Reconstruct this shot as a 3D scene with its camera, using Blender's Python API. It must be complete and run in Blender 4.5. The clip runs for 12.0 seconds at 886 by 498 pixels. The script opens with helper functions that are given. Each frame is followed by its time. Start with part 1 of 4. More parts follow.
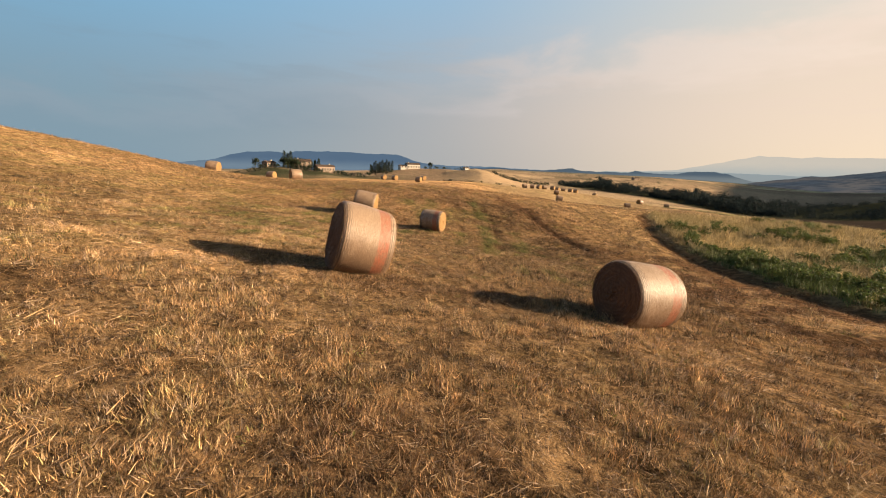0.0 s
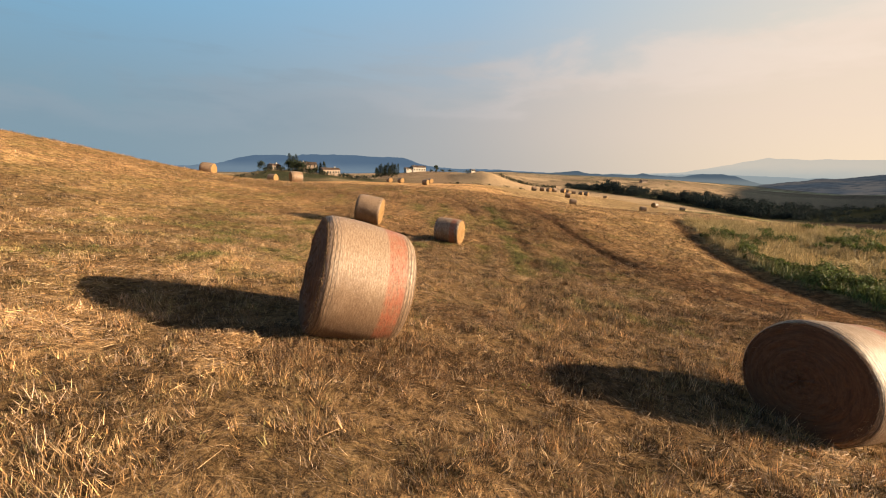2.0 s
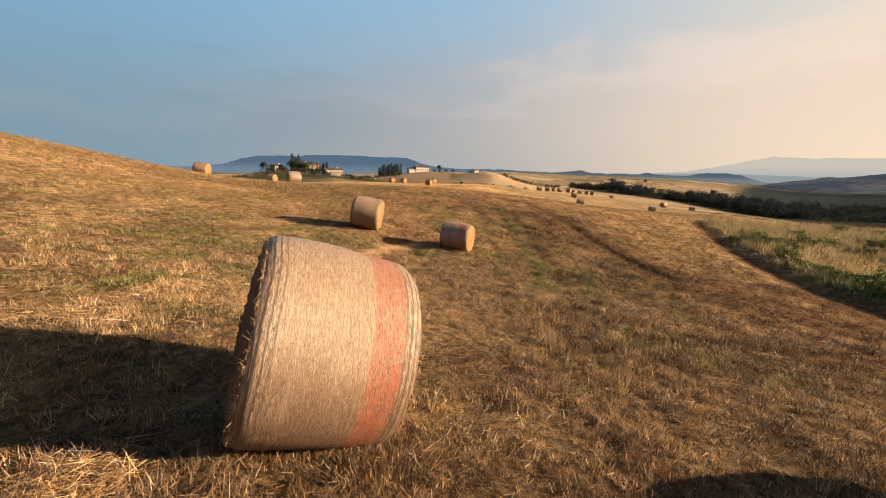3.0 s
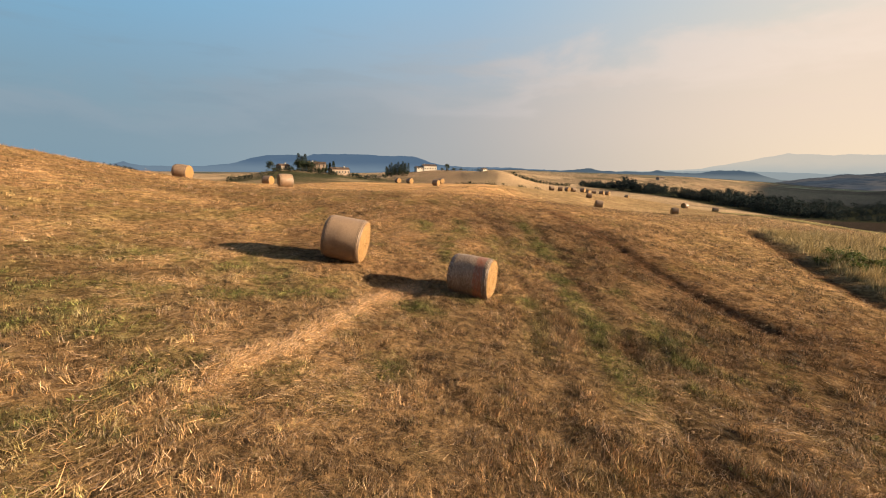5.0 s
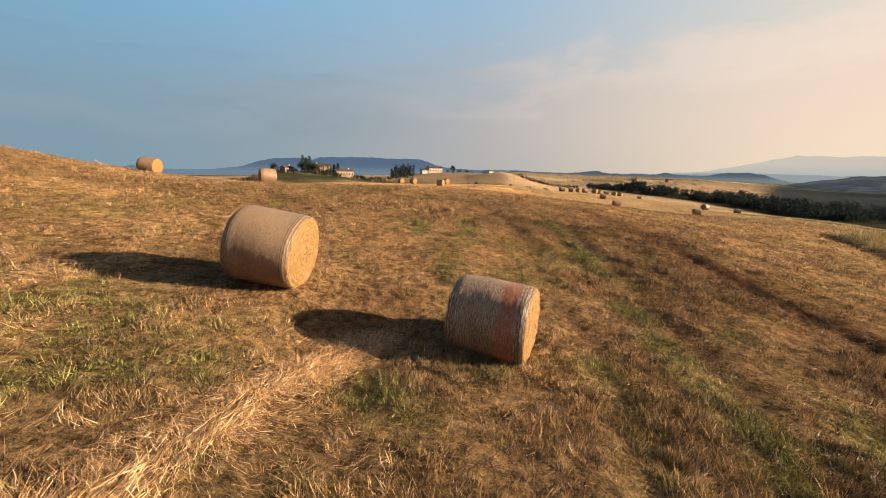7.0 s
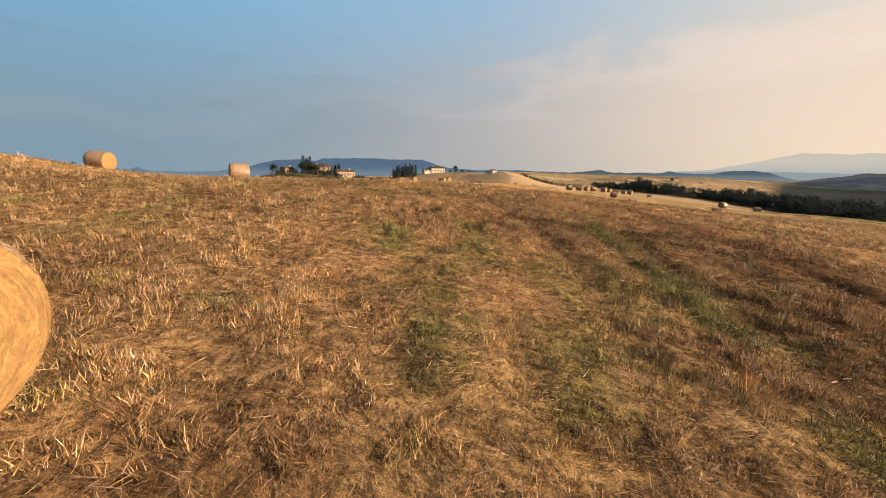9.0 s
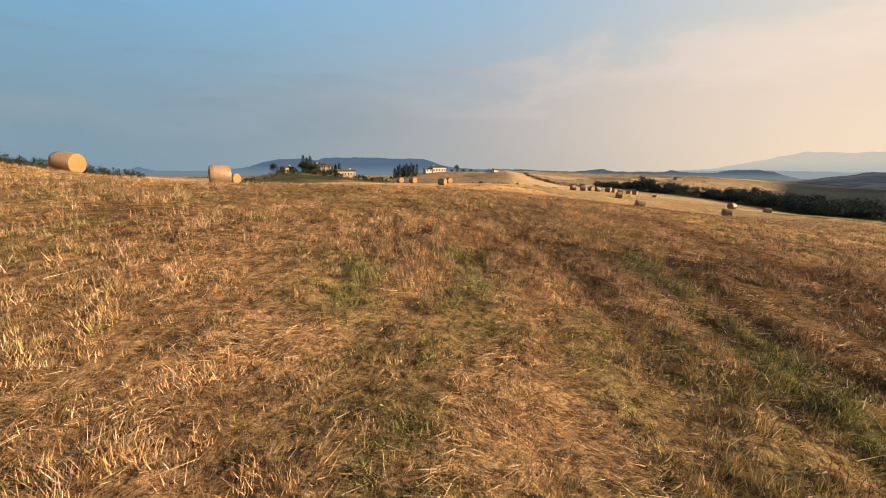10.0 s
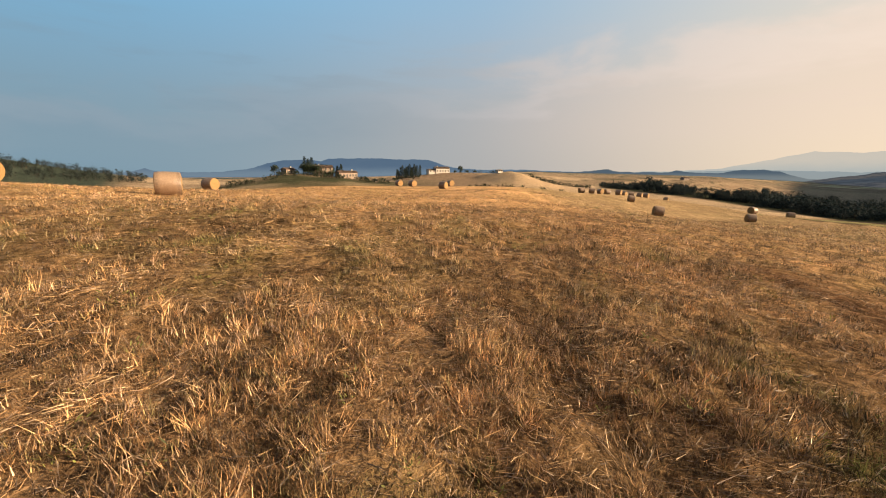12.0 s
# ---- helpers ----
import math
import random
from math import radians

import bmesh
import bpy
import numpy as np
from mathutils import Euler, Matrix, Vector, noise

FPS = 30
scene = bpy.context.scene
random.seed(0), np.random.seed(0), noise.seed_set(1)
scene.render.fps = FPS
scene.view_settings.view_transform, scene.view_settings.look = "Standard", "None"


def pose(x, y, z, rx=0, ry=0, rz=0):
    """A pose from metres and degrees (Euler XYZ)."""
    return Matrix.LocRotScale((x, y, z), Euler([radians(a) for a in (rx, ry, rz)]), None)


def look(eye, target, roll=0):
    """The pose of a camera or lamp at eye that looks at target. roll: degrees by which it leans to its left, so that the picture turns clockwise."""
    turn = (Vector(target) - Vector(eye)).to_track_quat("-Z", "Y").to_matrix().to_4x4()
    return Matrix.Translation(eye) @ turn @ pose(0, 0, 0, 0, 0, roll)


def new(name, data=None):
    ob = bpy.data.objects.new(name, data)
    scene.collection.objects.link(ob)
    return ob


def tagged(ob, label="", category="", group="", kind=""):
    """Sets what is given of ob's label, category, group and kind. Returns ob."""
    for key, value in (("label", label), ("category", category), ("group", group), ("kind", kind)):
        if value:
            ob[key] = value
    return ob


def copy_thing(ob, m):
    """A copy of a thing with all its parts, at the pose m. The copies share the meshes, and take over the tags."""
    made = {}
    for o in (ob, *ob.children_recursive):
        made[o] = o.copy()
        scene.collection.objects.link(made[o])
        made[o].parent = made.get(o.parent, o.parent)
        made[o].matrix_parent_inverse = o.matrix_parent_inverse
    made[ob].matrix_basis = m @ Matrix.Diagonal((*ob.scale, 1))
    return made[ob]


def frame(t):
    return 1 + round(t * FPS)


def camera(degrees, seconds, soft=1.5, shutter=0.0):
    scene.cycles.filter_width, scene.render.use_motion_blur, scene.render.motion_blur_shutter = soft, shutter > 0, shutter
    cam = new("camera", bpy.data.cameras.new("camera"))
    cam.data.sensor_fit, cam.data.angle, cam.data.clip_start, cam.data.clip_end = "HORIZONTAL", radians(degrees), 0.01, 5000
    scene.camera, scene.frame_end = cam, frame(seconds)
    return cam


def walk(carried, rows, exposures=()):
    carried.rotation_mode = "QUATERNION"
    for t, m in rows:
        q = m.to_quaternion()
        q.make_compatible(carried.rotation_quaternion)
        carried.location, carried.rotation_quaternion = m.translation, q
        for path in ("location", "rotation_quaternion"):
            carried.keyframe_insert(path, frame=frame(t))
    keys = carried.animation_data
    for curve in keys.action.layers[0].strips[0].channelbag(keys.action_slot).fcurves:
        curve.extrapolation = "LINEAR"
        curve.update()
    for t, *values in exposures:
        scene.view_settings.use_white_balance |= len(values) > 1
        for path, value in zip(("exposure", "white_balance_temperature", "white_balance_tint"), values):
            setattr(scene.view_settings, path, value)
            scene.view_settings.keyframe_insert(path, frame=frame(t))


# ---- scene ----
cam = camera(96.41, 12.0, 1.0)
PATH = [
    (0, (0.102, -0.179, 2.239), (0.097, 1.782, 1.843), 1.48),
    (0.5, (-0.048, 0.522, 2.235), (-0.061, 2.483, 1.843), 1.38),
    (1, (-0.208, 1.342, 2.215), (-0.226, 3.304, 1.826), 1.40),
    (1.5, (-0.356, 2.210, 2.175), (-0.382, 4.173, 1.791), 1.40),
    (2, (-0.486, 3.144, 2.114), (-0.518, 5.107, 1.731), 1.36),
    (2.5, (-0.596, 4.140, 2.057), (-0.635, 6.103, 1.676), 1.26),
    (3, (-0.673, 5.168, 2.039), (-0.721, 7.130, 1.656), 1.15),
    (3.5, (-0.718, 6.268, 2.021), (-0.777, 8.229, 1.636), 1.00),
    (3.7, (-0.743, 6.712, 2.045), (-0.806, 8.672, 1.654), 0.93),
    (5.3, (-0.863, 10.657, 2.368), (-0.954, 12.617, 1.977), 0.86),
    (5.5, (-0.882, 11.148, 2.356), (-0.973, 13.107, 1.967), 0.77),
    (6, (-0.908, 12.337, 2.076), (-1.010, 14.297, 1.693), 0.71),
    (6.5, (-0.889, 13.517, 1.818), (-1.003, 15.478, 1.444), 0.75),
    (6.7, (-0.904, 14.001, 1.742), (-1.019, 15.962, 1.363), 0.87),
    (8.3, (-0.935, 17.681, 1.116), (-1.069, 19.642, 0.747), 0.30),
    (8.5, (-0.961, 18.187, 1.111), (-1.091, 20.147, 0.737), 0.49),
    (9, (-0.943, 19.391, 1.151), (-1.076, 21.351, 0.775), 0.39),
    (9.5, (-0.915, 20.594, 1.217), (-1.052, 22.553, 0.839), 0.36),
    (10, (-0.879, 21.792, 1.360), (-1.020, 23.750, 0.980), 0.32),
    (10.5, (-0.845, 22.995, 1.508), (-0.993, 24.953, 1.125), 0.27),
    (11, (-0.795, 24.214, 1.609), (-0.948, 26.172, 1.228), 0.28),
    (11.5, (-0.761, 25.412, 1.685), (-0.917, 27.369, 1.305), 0.28),
    (12, (-0.673, 26.657, 1.741), (-0.834, 28.614, 1.364), 0.20),
]
walk(cam, [(t, look(eye, target, roll)) for t, eye, target, roll in PATH], [(0, 1.36)])

# ---- light ----
SUN_AZ, SUN_EL = radians(93.0), radians(15.3)
to_sun = Vector((math.sin(SUN_AZ) * math.cos(SUN_EL), math.cos(SUN_AZ) * math.cos(SUN_EL), math.sin(SUN_EL)))
sun_data = bpy.data.lights.new("sun", "SUN")
sun_data.energy, sun_data.angle, sun_data.color = 4.9, radians(0.7), (1.0, 0.76, 0.50)
sun = new("sun", sun_data)
sun.matrix_world = look(to_sun * 50, (0, 0, 0))


class Tree:
    """Short hand for building a node tree."""

    def __init__(self, tree):
        self.t = tree

    def add(self, kind):
        return self.t.nodes.new(kind)

    def tint(self):
        n = self.add("ShaderNodeVertexColor")
        n.layer_name = "tint"
        return n.outputs[0]

    def link(self, a, b):
        self.t.links.new(a, b)

    def feed(self, socket, value):
        if isinstance(value, bpy.types.NodeSocket):
            self.link(value, socket)
        else:
            socket.default_value = value

    def math(self, op, a, b=0.0, clamp=False):
        n = self.add("ShaderNodeMath")
        n.operation, n.use_clamp = op, clamp
        self.feed(n.inputs[0], a), self.feed(n.inputs[1], b)
        return n.outputs[0]

    def mix(self, fac, a, b, blend="MIX"):
        n = self.add("ShaderNodeMix")
        n.data_type, n.blend_type = "RGBA", blend
        self.feed(n.inputs[0], fac), self.feed(n.inputs[6], a), self.feed(n.inputs[7], b)
        return n.outputs[2]

    def noise(self, vec, scale, detail=4.0, rough=0.55, distortion=0.0):
        n = self.add("ShaderNodeTexNoise")
        if vec is not None:
            self.link(vec, n.inputs["Vector"])
        n.inputs["Scale"].default_value, n.inputs["Detail"].default_value = scale, detail
        n.inputs["Roughness"].default_value, n.inputs["Distortion"].default_value = rough, distortion
        return n.outputs["Fac"]

    def ramp(self, fac, lo, hi, a=0.0, b=1.0):
        n = self.add("ShaderNodeMapRange")
        n.interpolation_type = "SMOOTHSTEP"
        self.feed(n.inputs[0], fac)
        for i, v in enumerate((lo, hi, a, b)):
            n.inputs[1 + i].default_value = v
        return n.outputs[0]

    def scaled(self, vec, s):
        n = self.add("ShaderNodeMapping")
        self.link(vec, n.inputs["Vector"])
        n.inputs["Scale"].default_value = s
        return n.outputs[0]


def make_world():
    w = bpy.data.worlds.new("evening_sky")
    scene.world = w
    w.use_nodes = True
    w.node_tree.nodes.clear()
    k = Tree(w.node_tree)
    sky = k.add("ShaderNodeTexSky")
    sky.sky_type, sky.sun_disc, sky.sun_elevation, sky.sun_rotation = "NISHITA", False, SUN_EL, SUN_AZ
    sky.air_density, sky.dust_density, sky.ozone_density = 1.2, 2.5, 1.5
    way = k.add("ShaderNodeTexCoord").outputs["Generated"]
    split = k.add("ShaderNodeSeparateXYZ")
    k.link(way, split.inputs[0])
    up = split.outputs[2]
    dot = k.add("ShaderNodeVectorMath")
    dot.operation = "DOT_PRODUCT"
    k.link(way, dot.inputs[0])
    dot.inputs[1].default_value = (math.sin(SUN_AZ), math.cos(SUN_AZ), 0.0)
    side = dot.outputs["Value"]
    # evening haze: thick and warm towards the sun, grey blue away from it
    def across(cold, mid, warm):
        c = k.mix(k.ramp(side, -0.85, 0.15), (*cold, 1), (*mid, 1))
        return k.mix(k.ramp(side, -0.1, 0.85), c, (*warm, 1))
    low = across((1.82, 2.8, 3.5), (3.9, 3.8, 3.7), (8.4, 6.6, 4.7))
    high = across((1.6, 3.8, 5.8), (2.8, 4.3, 5.7), (6.3, 6.0, 5.3))
    haze_col = k.mix(k.ramp(up, 0.08, 0.42), low, high)
    haze = k.ramp(up, 0.34, 0.8, 0.9, 0.0)
    haze = k.math("MULTIPLY", haze, k.ramp(split.outputs[1], -0.5, 0.1, 0.45, 1.0))
    col = k.mix(haze, k.mix(1.0, sky.outputs[0], (0.38, 0.42, 0.49, 1), "MULTIPLY"), haze_col)
    # a bank of thin evening cloud, ragged along its top, with wisps over it
    soft = k.noise(k.scaled(way, (2.0, 2.0, 6.0)), 1.6, 6.0, 0.55, 0.3)
    wisp = k.noise(k.scaled(way, (1.6, 1.6, 11.0)), 2.3, 5.0, 0.55, 0.2)
    lift = k.math("ADD", up, k.math("MULTIPLY", k.math("SUBTRACT", soft, 0.5), 0.34))
    lift = k.math("SUBTRACT", lift, k.math("MULTIPLY", side, 0.12))
    bank = k.math("MULTIPLY", k.ramp(lift, 0.25, 0.165), k.ramp(up, 0.0, 0.12))
    thin = k.math("MULTIPLY", k.ramp(wisp, 0.5, 0.66), k.math("MULTIPLY", k.ramp(up, 0.06, 0.12), k.ramp(up, 0.34, 0.22)))
    under = k.mix(k.ramp(side, -0.6, 0.75), (1.75, 2.45, 3.05, 1), (6.9, 5.5, 4.5, 1))
    lit = k.mix(k.ramp(side, -0.5, 0.7), (2.75, 3.2, 3.65, 1), (8.1, 6.5, 5.6, 1))
    rim = k.math("MULTIPLY", k.ramp(lift, 0.13, 0.20), bank)
    col = k.mix(k.math("MULTIPLY", bank, 0.5), col, under)
    col = k.mix(k.math("MULTIPLY", rim, 0.4), col, lit)
    col = k.mix(k.math("MULTIPLY", thin, 0.3), col, under)
    bg = k.add("ShaderNodeBackground")
    k.link(col, bg.inputs[0])
    bg.inputs[1].default_value = 0.05
    out = k.add("ShaderNodeOutputWorld")
    k.link(bg.outputs[0], out.inputs[0])


make_world()

# ---- materials ----


def material(name):
    m = bpy.data.materials.new(name)
    m.use_nodes = True
    k = Tree(m.node_tree)
    p = m.node_tree.nodes["Principled BSDF"]
    return m, k, p


def bump(k, p, height, strength, distance):
    b = k.add("ShaderNodeBump")
    k.link(height, b.inputs["Height"])
    b.inputs["Strength"].default_value, b.inputs["Distance"].default_value = strength, distance
    k.link(b.outputs[0], p.inputs["Normal"])


def ground_material():
    """Thatch of dry stalks over bare earth; the tint says what grows at a place, its alpha how much stands in for blades too far to build."""
    m, k, p = material("field_ground")
    pos = k.add("ShaderNodeNewGeometry").outputs["Position"]
    paint = k.add("ShaderNodeVertexColor")
    paint.layer_name = "tint"
    tint, cover = paint.outputs[0], paint.outputs[1]
    fine = k.noise(pos, 9.0, 6.0, 0.7)
    mid = k.noise(pos, 1.3, 5.0, 0.6)
    wide = k.noise(pos, 0.11, 4.0, 0.6)
    chaff = k.noise(pos, 55.0, 5.0, 0.75, 0.6)
    tufts = k.noise(pos, 4.2, 5.0, 0.68, 0.5)
    strewn = k.noise(k.scaled(pos, (3.0, 14.0, 6.0)), 1.0, 4.0, 0.65, 1.2)
    bare = k.math("MULTIPLY", k.ramp(fine, 0.38, 0.66, 0.2, 0.95), k.ramp(cover, 0.0, 0.95, 1.0, 0.1))
    earth = k.mix(k.ramp(chaff, 0.40, 0.62), (0.026, 0.02, 0.018, 1), (0.11, 0.07, 0.042, 1))
    col = k.mix(bare, tint, earth)
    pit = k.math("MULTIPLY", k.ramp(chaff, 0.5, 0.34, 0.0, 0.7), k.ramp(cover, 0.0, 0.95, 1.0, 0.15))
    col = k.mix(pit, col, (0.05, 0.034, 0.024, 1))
    # thatch mottling; its dark hollows also paint in shadow between unbuilt tufts
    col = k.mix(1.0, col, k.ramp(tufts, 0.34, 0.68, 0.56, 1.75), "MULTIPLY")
    lying = k.noise(k.scaled(pos, (24.0, 150.0, 40.0)), 1.0, 3.0, 0.6, 1.6)
    across = k.noise(k.scaled(pos, (150.0, 26.0, 40.0)), 1.0, 3.0, 0.6, 1.6)
    fibres = k.math("MULTIPLY", k.ramp(k.math("MAXIMUM", lying, across), 0.56, 0.70), k.ramp(cover, 0.0, 0.8, 0.85, 0.0))
    col = k.mix(fibres, col, k.mix(1.0, tint, (1.3, 1.28, 1.25, 1), "MULTIPLY"))
    col = k.mix(k.ramp(strewn, 0.56, 0.68, 0.0, 0.5), col, k.mix(1.0, tint, (1.45, 1.4, 1.35, 1), "MULTIPLY"))
    col = k.mix(k.ramp(mid, 0.35, 0.7), col, k.mix(1.0, col, (1.4, 1.37, 1.33, 1), "MULTIPLY"))
    col = k.mix(k.ramp(wide, 0.35, 0.65, 0.0, 0.5), col, k.mix(1.0, col, (0.72, 0.76, 0.70, 1), "MULTIPLY"))
    k.link(col, p.inputs["Base Color"])
    p.inputs["Roughness"].default_value = 0.95
    p.inputs["Specular IOR Level"].default_value = 0.0
    lumpy = k.math("ADD", k.math("MULTIPLY", tufts, 1.3), k.noise(pos, 16.0, 6.0, 0.75))
    bump(k, p, lumpy, 1.0, 0.11)
    return m


def blade_material(name, rough, through_light):
    m, k, p = material(name)
    tint = k.tint()
    rnd = k.add("ShaderNodeNewGeometry").outputs["Random Per Island"]
    hsv = k.add("ShaderNodeHueSaturation")
    k.link(tint, hsv.inputs["Color"])
    k.link(k.math("ADD", k.math("MULTIPLY", k.math("POWER", rnd, 1.5), 1.25), 0.36), hsv.inputs["Value"])
    k.link(hsv.outputs[0], p.inputs["Base Color"])
    p.inputs["Roughness"].default_value = rough
    p.inputs["Specular IOR Level"].default_value = 0.25
    tr = k.add("ShaderNodeBsdfTranslucent")
    k.link(hsv.outputs[0], tr.inputs["Color"])
    both = k.add("ShaderNodeMixShader")
    both.inputs[0].default_value = through_light
    k.link(p.outputs[0], both.inputs[1]), k.link(tr.outputs[0], both.inputs[2])
    k.link(both.outputs[0], m.node_tree.nodes["Material Output"].inputs[0])
    return m


def wrap_material(name, stripe, net, thread=(0.46, 0.34, 0.25), weave=(150.0, 16.0, 16.0), gap=0.12):
    """The rolled side of a bale: straw under netting wound round it, with a coloured stripe of net at one end."""
    m, k, p = material(name)
    obj = k.add("ShaderNodeTexCoord").outputs["Object"]
    split = k.add("ShaderNodeSeparateXYZ")
    k.link(obj, split.inputs[0])
    x = split.outputs[0]
    wound = k.scaled(obj, weave)
    strands = k.noise(wound, 1.0, 5.0, 0.65, 0.4)
    straw = k.noise(k.scaled(obj, (46.0, 24.0, 24.0)), 1.6, 7.0, 0.78, 0.8)
    fibre = k.noise(k.scaled(obj, (150.0, 60.0, 60.0)), 1.0, 4.0, 0.7, 1.2)
    blot = k.noise(obj, 2.2, 4.0, 0.6)
    col = k.mix(k.ramp(straw, 0.30, 0.70), (0.19, 0.115, 0.068, 1), (0.40, 0.28, 0.185, 1))
    col = k.mix(k.ramp(fibre, 0.58, 0.72, 0.0, 0.6), col, (0.52, 0.39, 0.27, 1))
    # brown blotches, most of them low on the side that lies on the ground
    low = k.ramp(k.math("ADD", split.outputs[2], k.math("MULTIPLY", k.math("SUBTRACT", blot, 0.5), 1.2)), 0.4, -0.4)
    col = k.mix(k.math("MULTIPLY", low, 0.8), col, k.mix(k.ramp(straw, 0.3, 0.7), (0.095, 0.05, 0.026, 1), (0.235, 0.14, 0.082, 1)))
    rim = k.ramp(k.math("ABSOLUTE", x), 0.34, 0.46)
    chains = k.ramp(k.math("SINE", k.math("MULTIPLY", x, 190.0)), -0.5, 0.7, 0.3, 1.0)
    threads = k.math("MULTIPLY", k.ramp(strands, 0.49, 0.60), k.math("ADD", k.math("MULTIPLY", rim, 0.45), net), True)
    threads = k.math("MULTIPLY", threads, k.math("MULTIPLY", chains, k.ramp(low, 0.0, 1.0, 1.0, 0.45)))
    col = k.mix(threads, col, (*thread, 1))
    grooves = k.ramp(k.math("SINE", k.math("ADD", k.math("MULTIPLY", x, 150.0), k.math("MULTIPLY", blot, 9.0))), -0.2, -0.85)
    gaps = k.math("MAXIMUM", k.math("MULTIPLY", k.ramp(strands, 0.49, 0.39), k.math("ADD", k.math("MULTIPLY", rim, 0.6), gap), True), k.math("MULTIPLY", grooves, k.math("MULTIPLY", rim, 0.75)))
    col = k.mix(gaps, col, (0.06, 0.04, 0.028, 1))
    red = k.math("MULTIPLY", k.ramp(x, stripe - 0.14, stripe - 0.09), k.ramp(x, stripe + 0.14, stripe + 0.09))
    red = k.math("MULTIPLY", red, k.math("MULTIPLY", k.ramp(k.noise(wound, 0.6, 4.0, 0.6), 0.3, 0.6, 0.35, 0.95), k.ramp(k.noise(obj, 9.0, 6.0, 0.75), 0.3, 0.6, 0.25, 1.0)))
    col = k.mix(red, col, k.mix(k.ramp(straw, 0.3, 0.7), (0.2, 0.045, 0.022, 1), (0.46, 0.155, 0.085, 1)))
    k.link(col, p.inputs["Base Color"])
    p.inputs["Roughness"].default_value = 0.5
    k.link(k.ramp(strands, 0.4, 0.65, 0.62, 0.34), p.inputs["Roughness"])
    h = k.math("ADD", k.math("MULTIPLY", strands, 0.7), straw)
    p.inputs["Specular IOR Level"].default_value = 0.45
    bump(k, p, h, 0.4, 0.018)
    return m


def end_material(name, dark, light):
    m, k, p = material(name)
    obj = k.add("ShaderNodeTexCoord").outputs["Object"]
    split = k.add("ShaderNodeSeparateXYZ")
    k.link(obj, split.inputs[0])
    y, z = split.outputs[1], split.outputs[2]
    wob = k.noise(obj, 3.0, 3.0, 0.5)
    r = k.math("SQRT", k.math("ADD", k.math("MULTIPLY", y, y), k.math("MULTIPLY", z, z)))
    ang = k.math("ARCTAN2", z, y)
    spiral = k.math("ADD", k.math("ADD", k.math("MULTIPLY", r, 62.0), ang), k.math("MULTIPLY", wob, 26.0))
    wave = k.math("SINE", spiral)
    round_way = k.add("ShaderNodeCombineXYZ")
    k.link(k.math("MULTIPLY", ang, 3.4), round_way.inputs[0]), k.link(k.math("MULTIPLY", r, 42.0), round_way.inputs[1]), k.link(k.math("MULTIPLY", wob, 3.0), round_way.inputs[2])
    coiled = k.noise(round_way.outputs[0], 1.0, 5.0, 0.65, 0.4)
    grain = k.math("ADD", k.math("MULTIPLY", coiled, 0.65), k.math("MULTIPLY", k.noise(obj, 45.0, 4.0, 0.7, 0.5), 0.35))
    f = k.math("ADD", k.math("MULTIPLY", wave, 0.03), grain)
    col = k.mix(k.ramp(f, 0.28, 0.74), (*dark, 1), (*light, 1))
    k.link(col, p.inputs["Base Color"])
    p.inputs["Roughness"].default_value = 0.85
    bump(k, p, f, 0.7, 0.04)
    return m


def plain(name, col, col2, scale, rough=0.9, relief=0.3, depth=0.02):
    m, k, p = material(name)
    pos = k.add("ShaderNodeTexCoord").outputs["Object"]
    n = k.noise(pos, scale, 6.0, 0.65)
    wide = k.noise(pos, scale * 0.13, 3.0, 0.5)
    c = k.mix(k.ramp(n, 0.3, 0.7), (*col, 1), (*col2, 1))
    c = k.mix(k.ramp(wide, 0.4, 0.7, 0.0, 0.35), c, k.mix(0.5, c, (*col, 1)))
    k.link(c, p.inputs["Base Color"])
    p.inputs["Roughness"].default_value = rough
    bump(k, p, n, relief, depth)
    return m


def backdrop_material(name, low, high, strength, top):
    """Hills many kilometres off; the evening haze is painted in as a glowing colour."""
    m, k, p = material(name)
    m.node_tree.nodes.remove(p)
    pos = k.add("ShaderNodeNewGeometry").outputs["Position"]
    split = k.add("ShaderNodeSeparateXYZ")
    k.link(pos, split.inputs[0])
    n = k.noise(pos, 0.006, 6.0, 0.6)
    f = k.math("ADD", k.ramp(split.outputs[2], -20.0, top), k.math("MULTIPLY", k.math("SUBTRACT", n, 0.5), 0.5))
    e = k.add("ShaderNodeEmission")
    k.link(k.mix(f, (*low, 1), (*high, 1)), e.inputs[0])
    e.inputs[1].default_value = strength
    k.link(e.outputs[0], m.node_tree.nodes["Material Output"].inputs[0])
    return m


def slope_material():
    """A far valley side, haze painted as glow: dark scrub, paler ploughed strips and woods."""
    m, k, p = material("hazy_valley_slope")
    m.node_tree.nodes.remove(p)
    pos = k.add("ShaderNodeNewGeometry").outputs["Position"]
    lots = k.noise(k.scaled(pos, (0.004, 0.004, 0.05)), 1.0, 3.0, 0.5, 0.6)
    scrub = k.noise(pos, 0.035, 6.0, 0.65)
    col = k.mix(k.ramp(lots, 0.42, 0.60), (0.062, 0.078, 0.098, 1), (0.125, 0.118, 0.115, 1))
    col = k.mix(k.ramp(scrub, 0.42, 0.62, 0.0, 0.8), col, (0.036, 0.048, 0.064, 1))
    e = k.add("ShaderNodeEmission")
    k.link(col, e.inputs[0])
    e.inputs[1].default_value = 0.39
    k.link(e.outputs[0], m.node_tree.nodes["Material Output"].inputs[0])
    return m


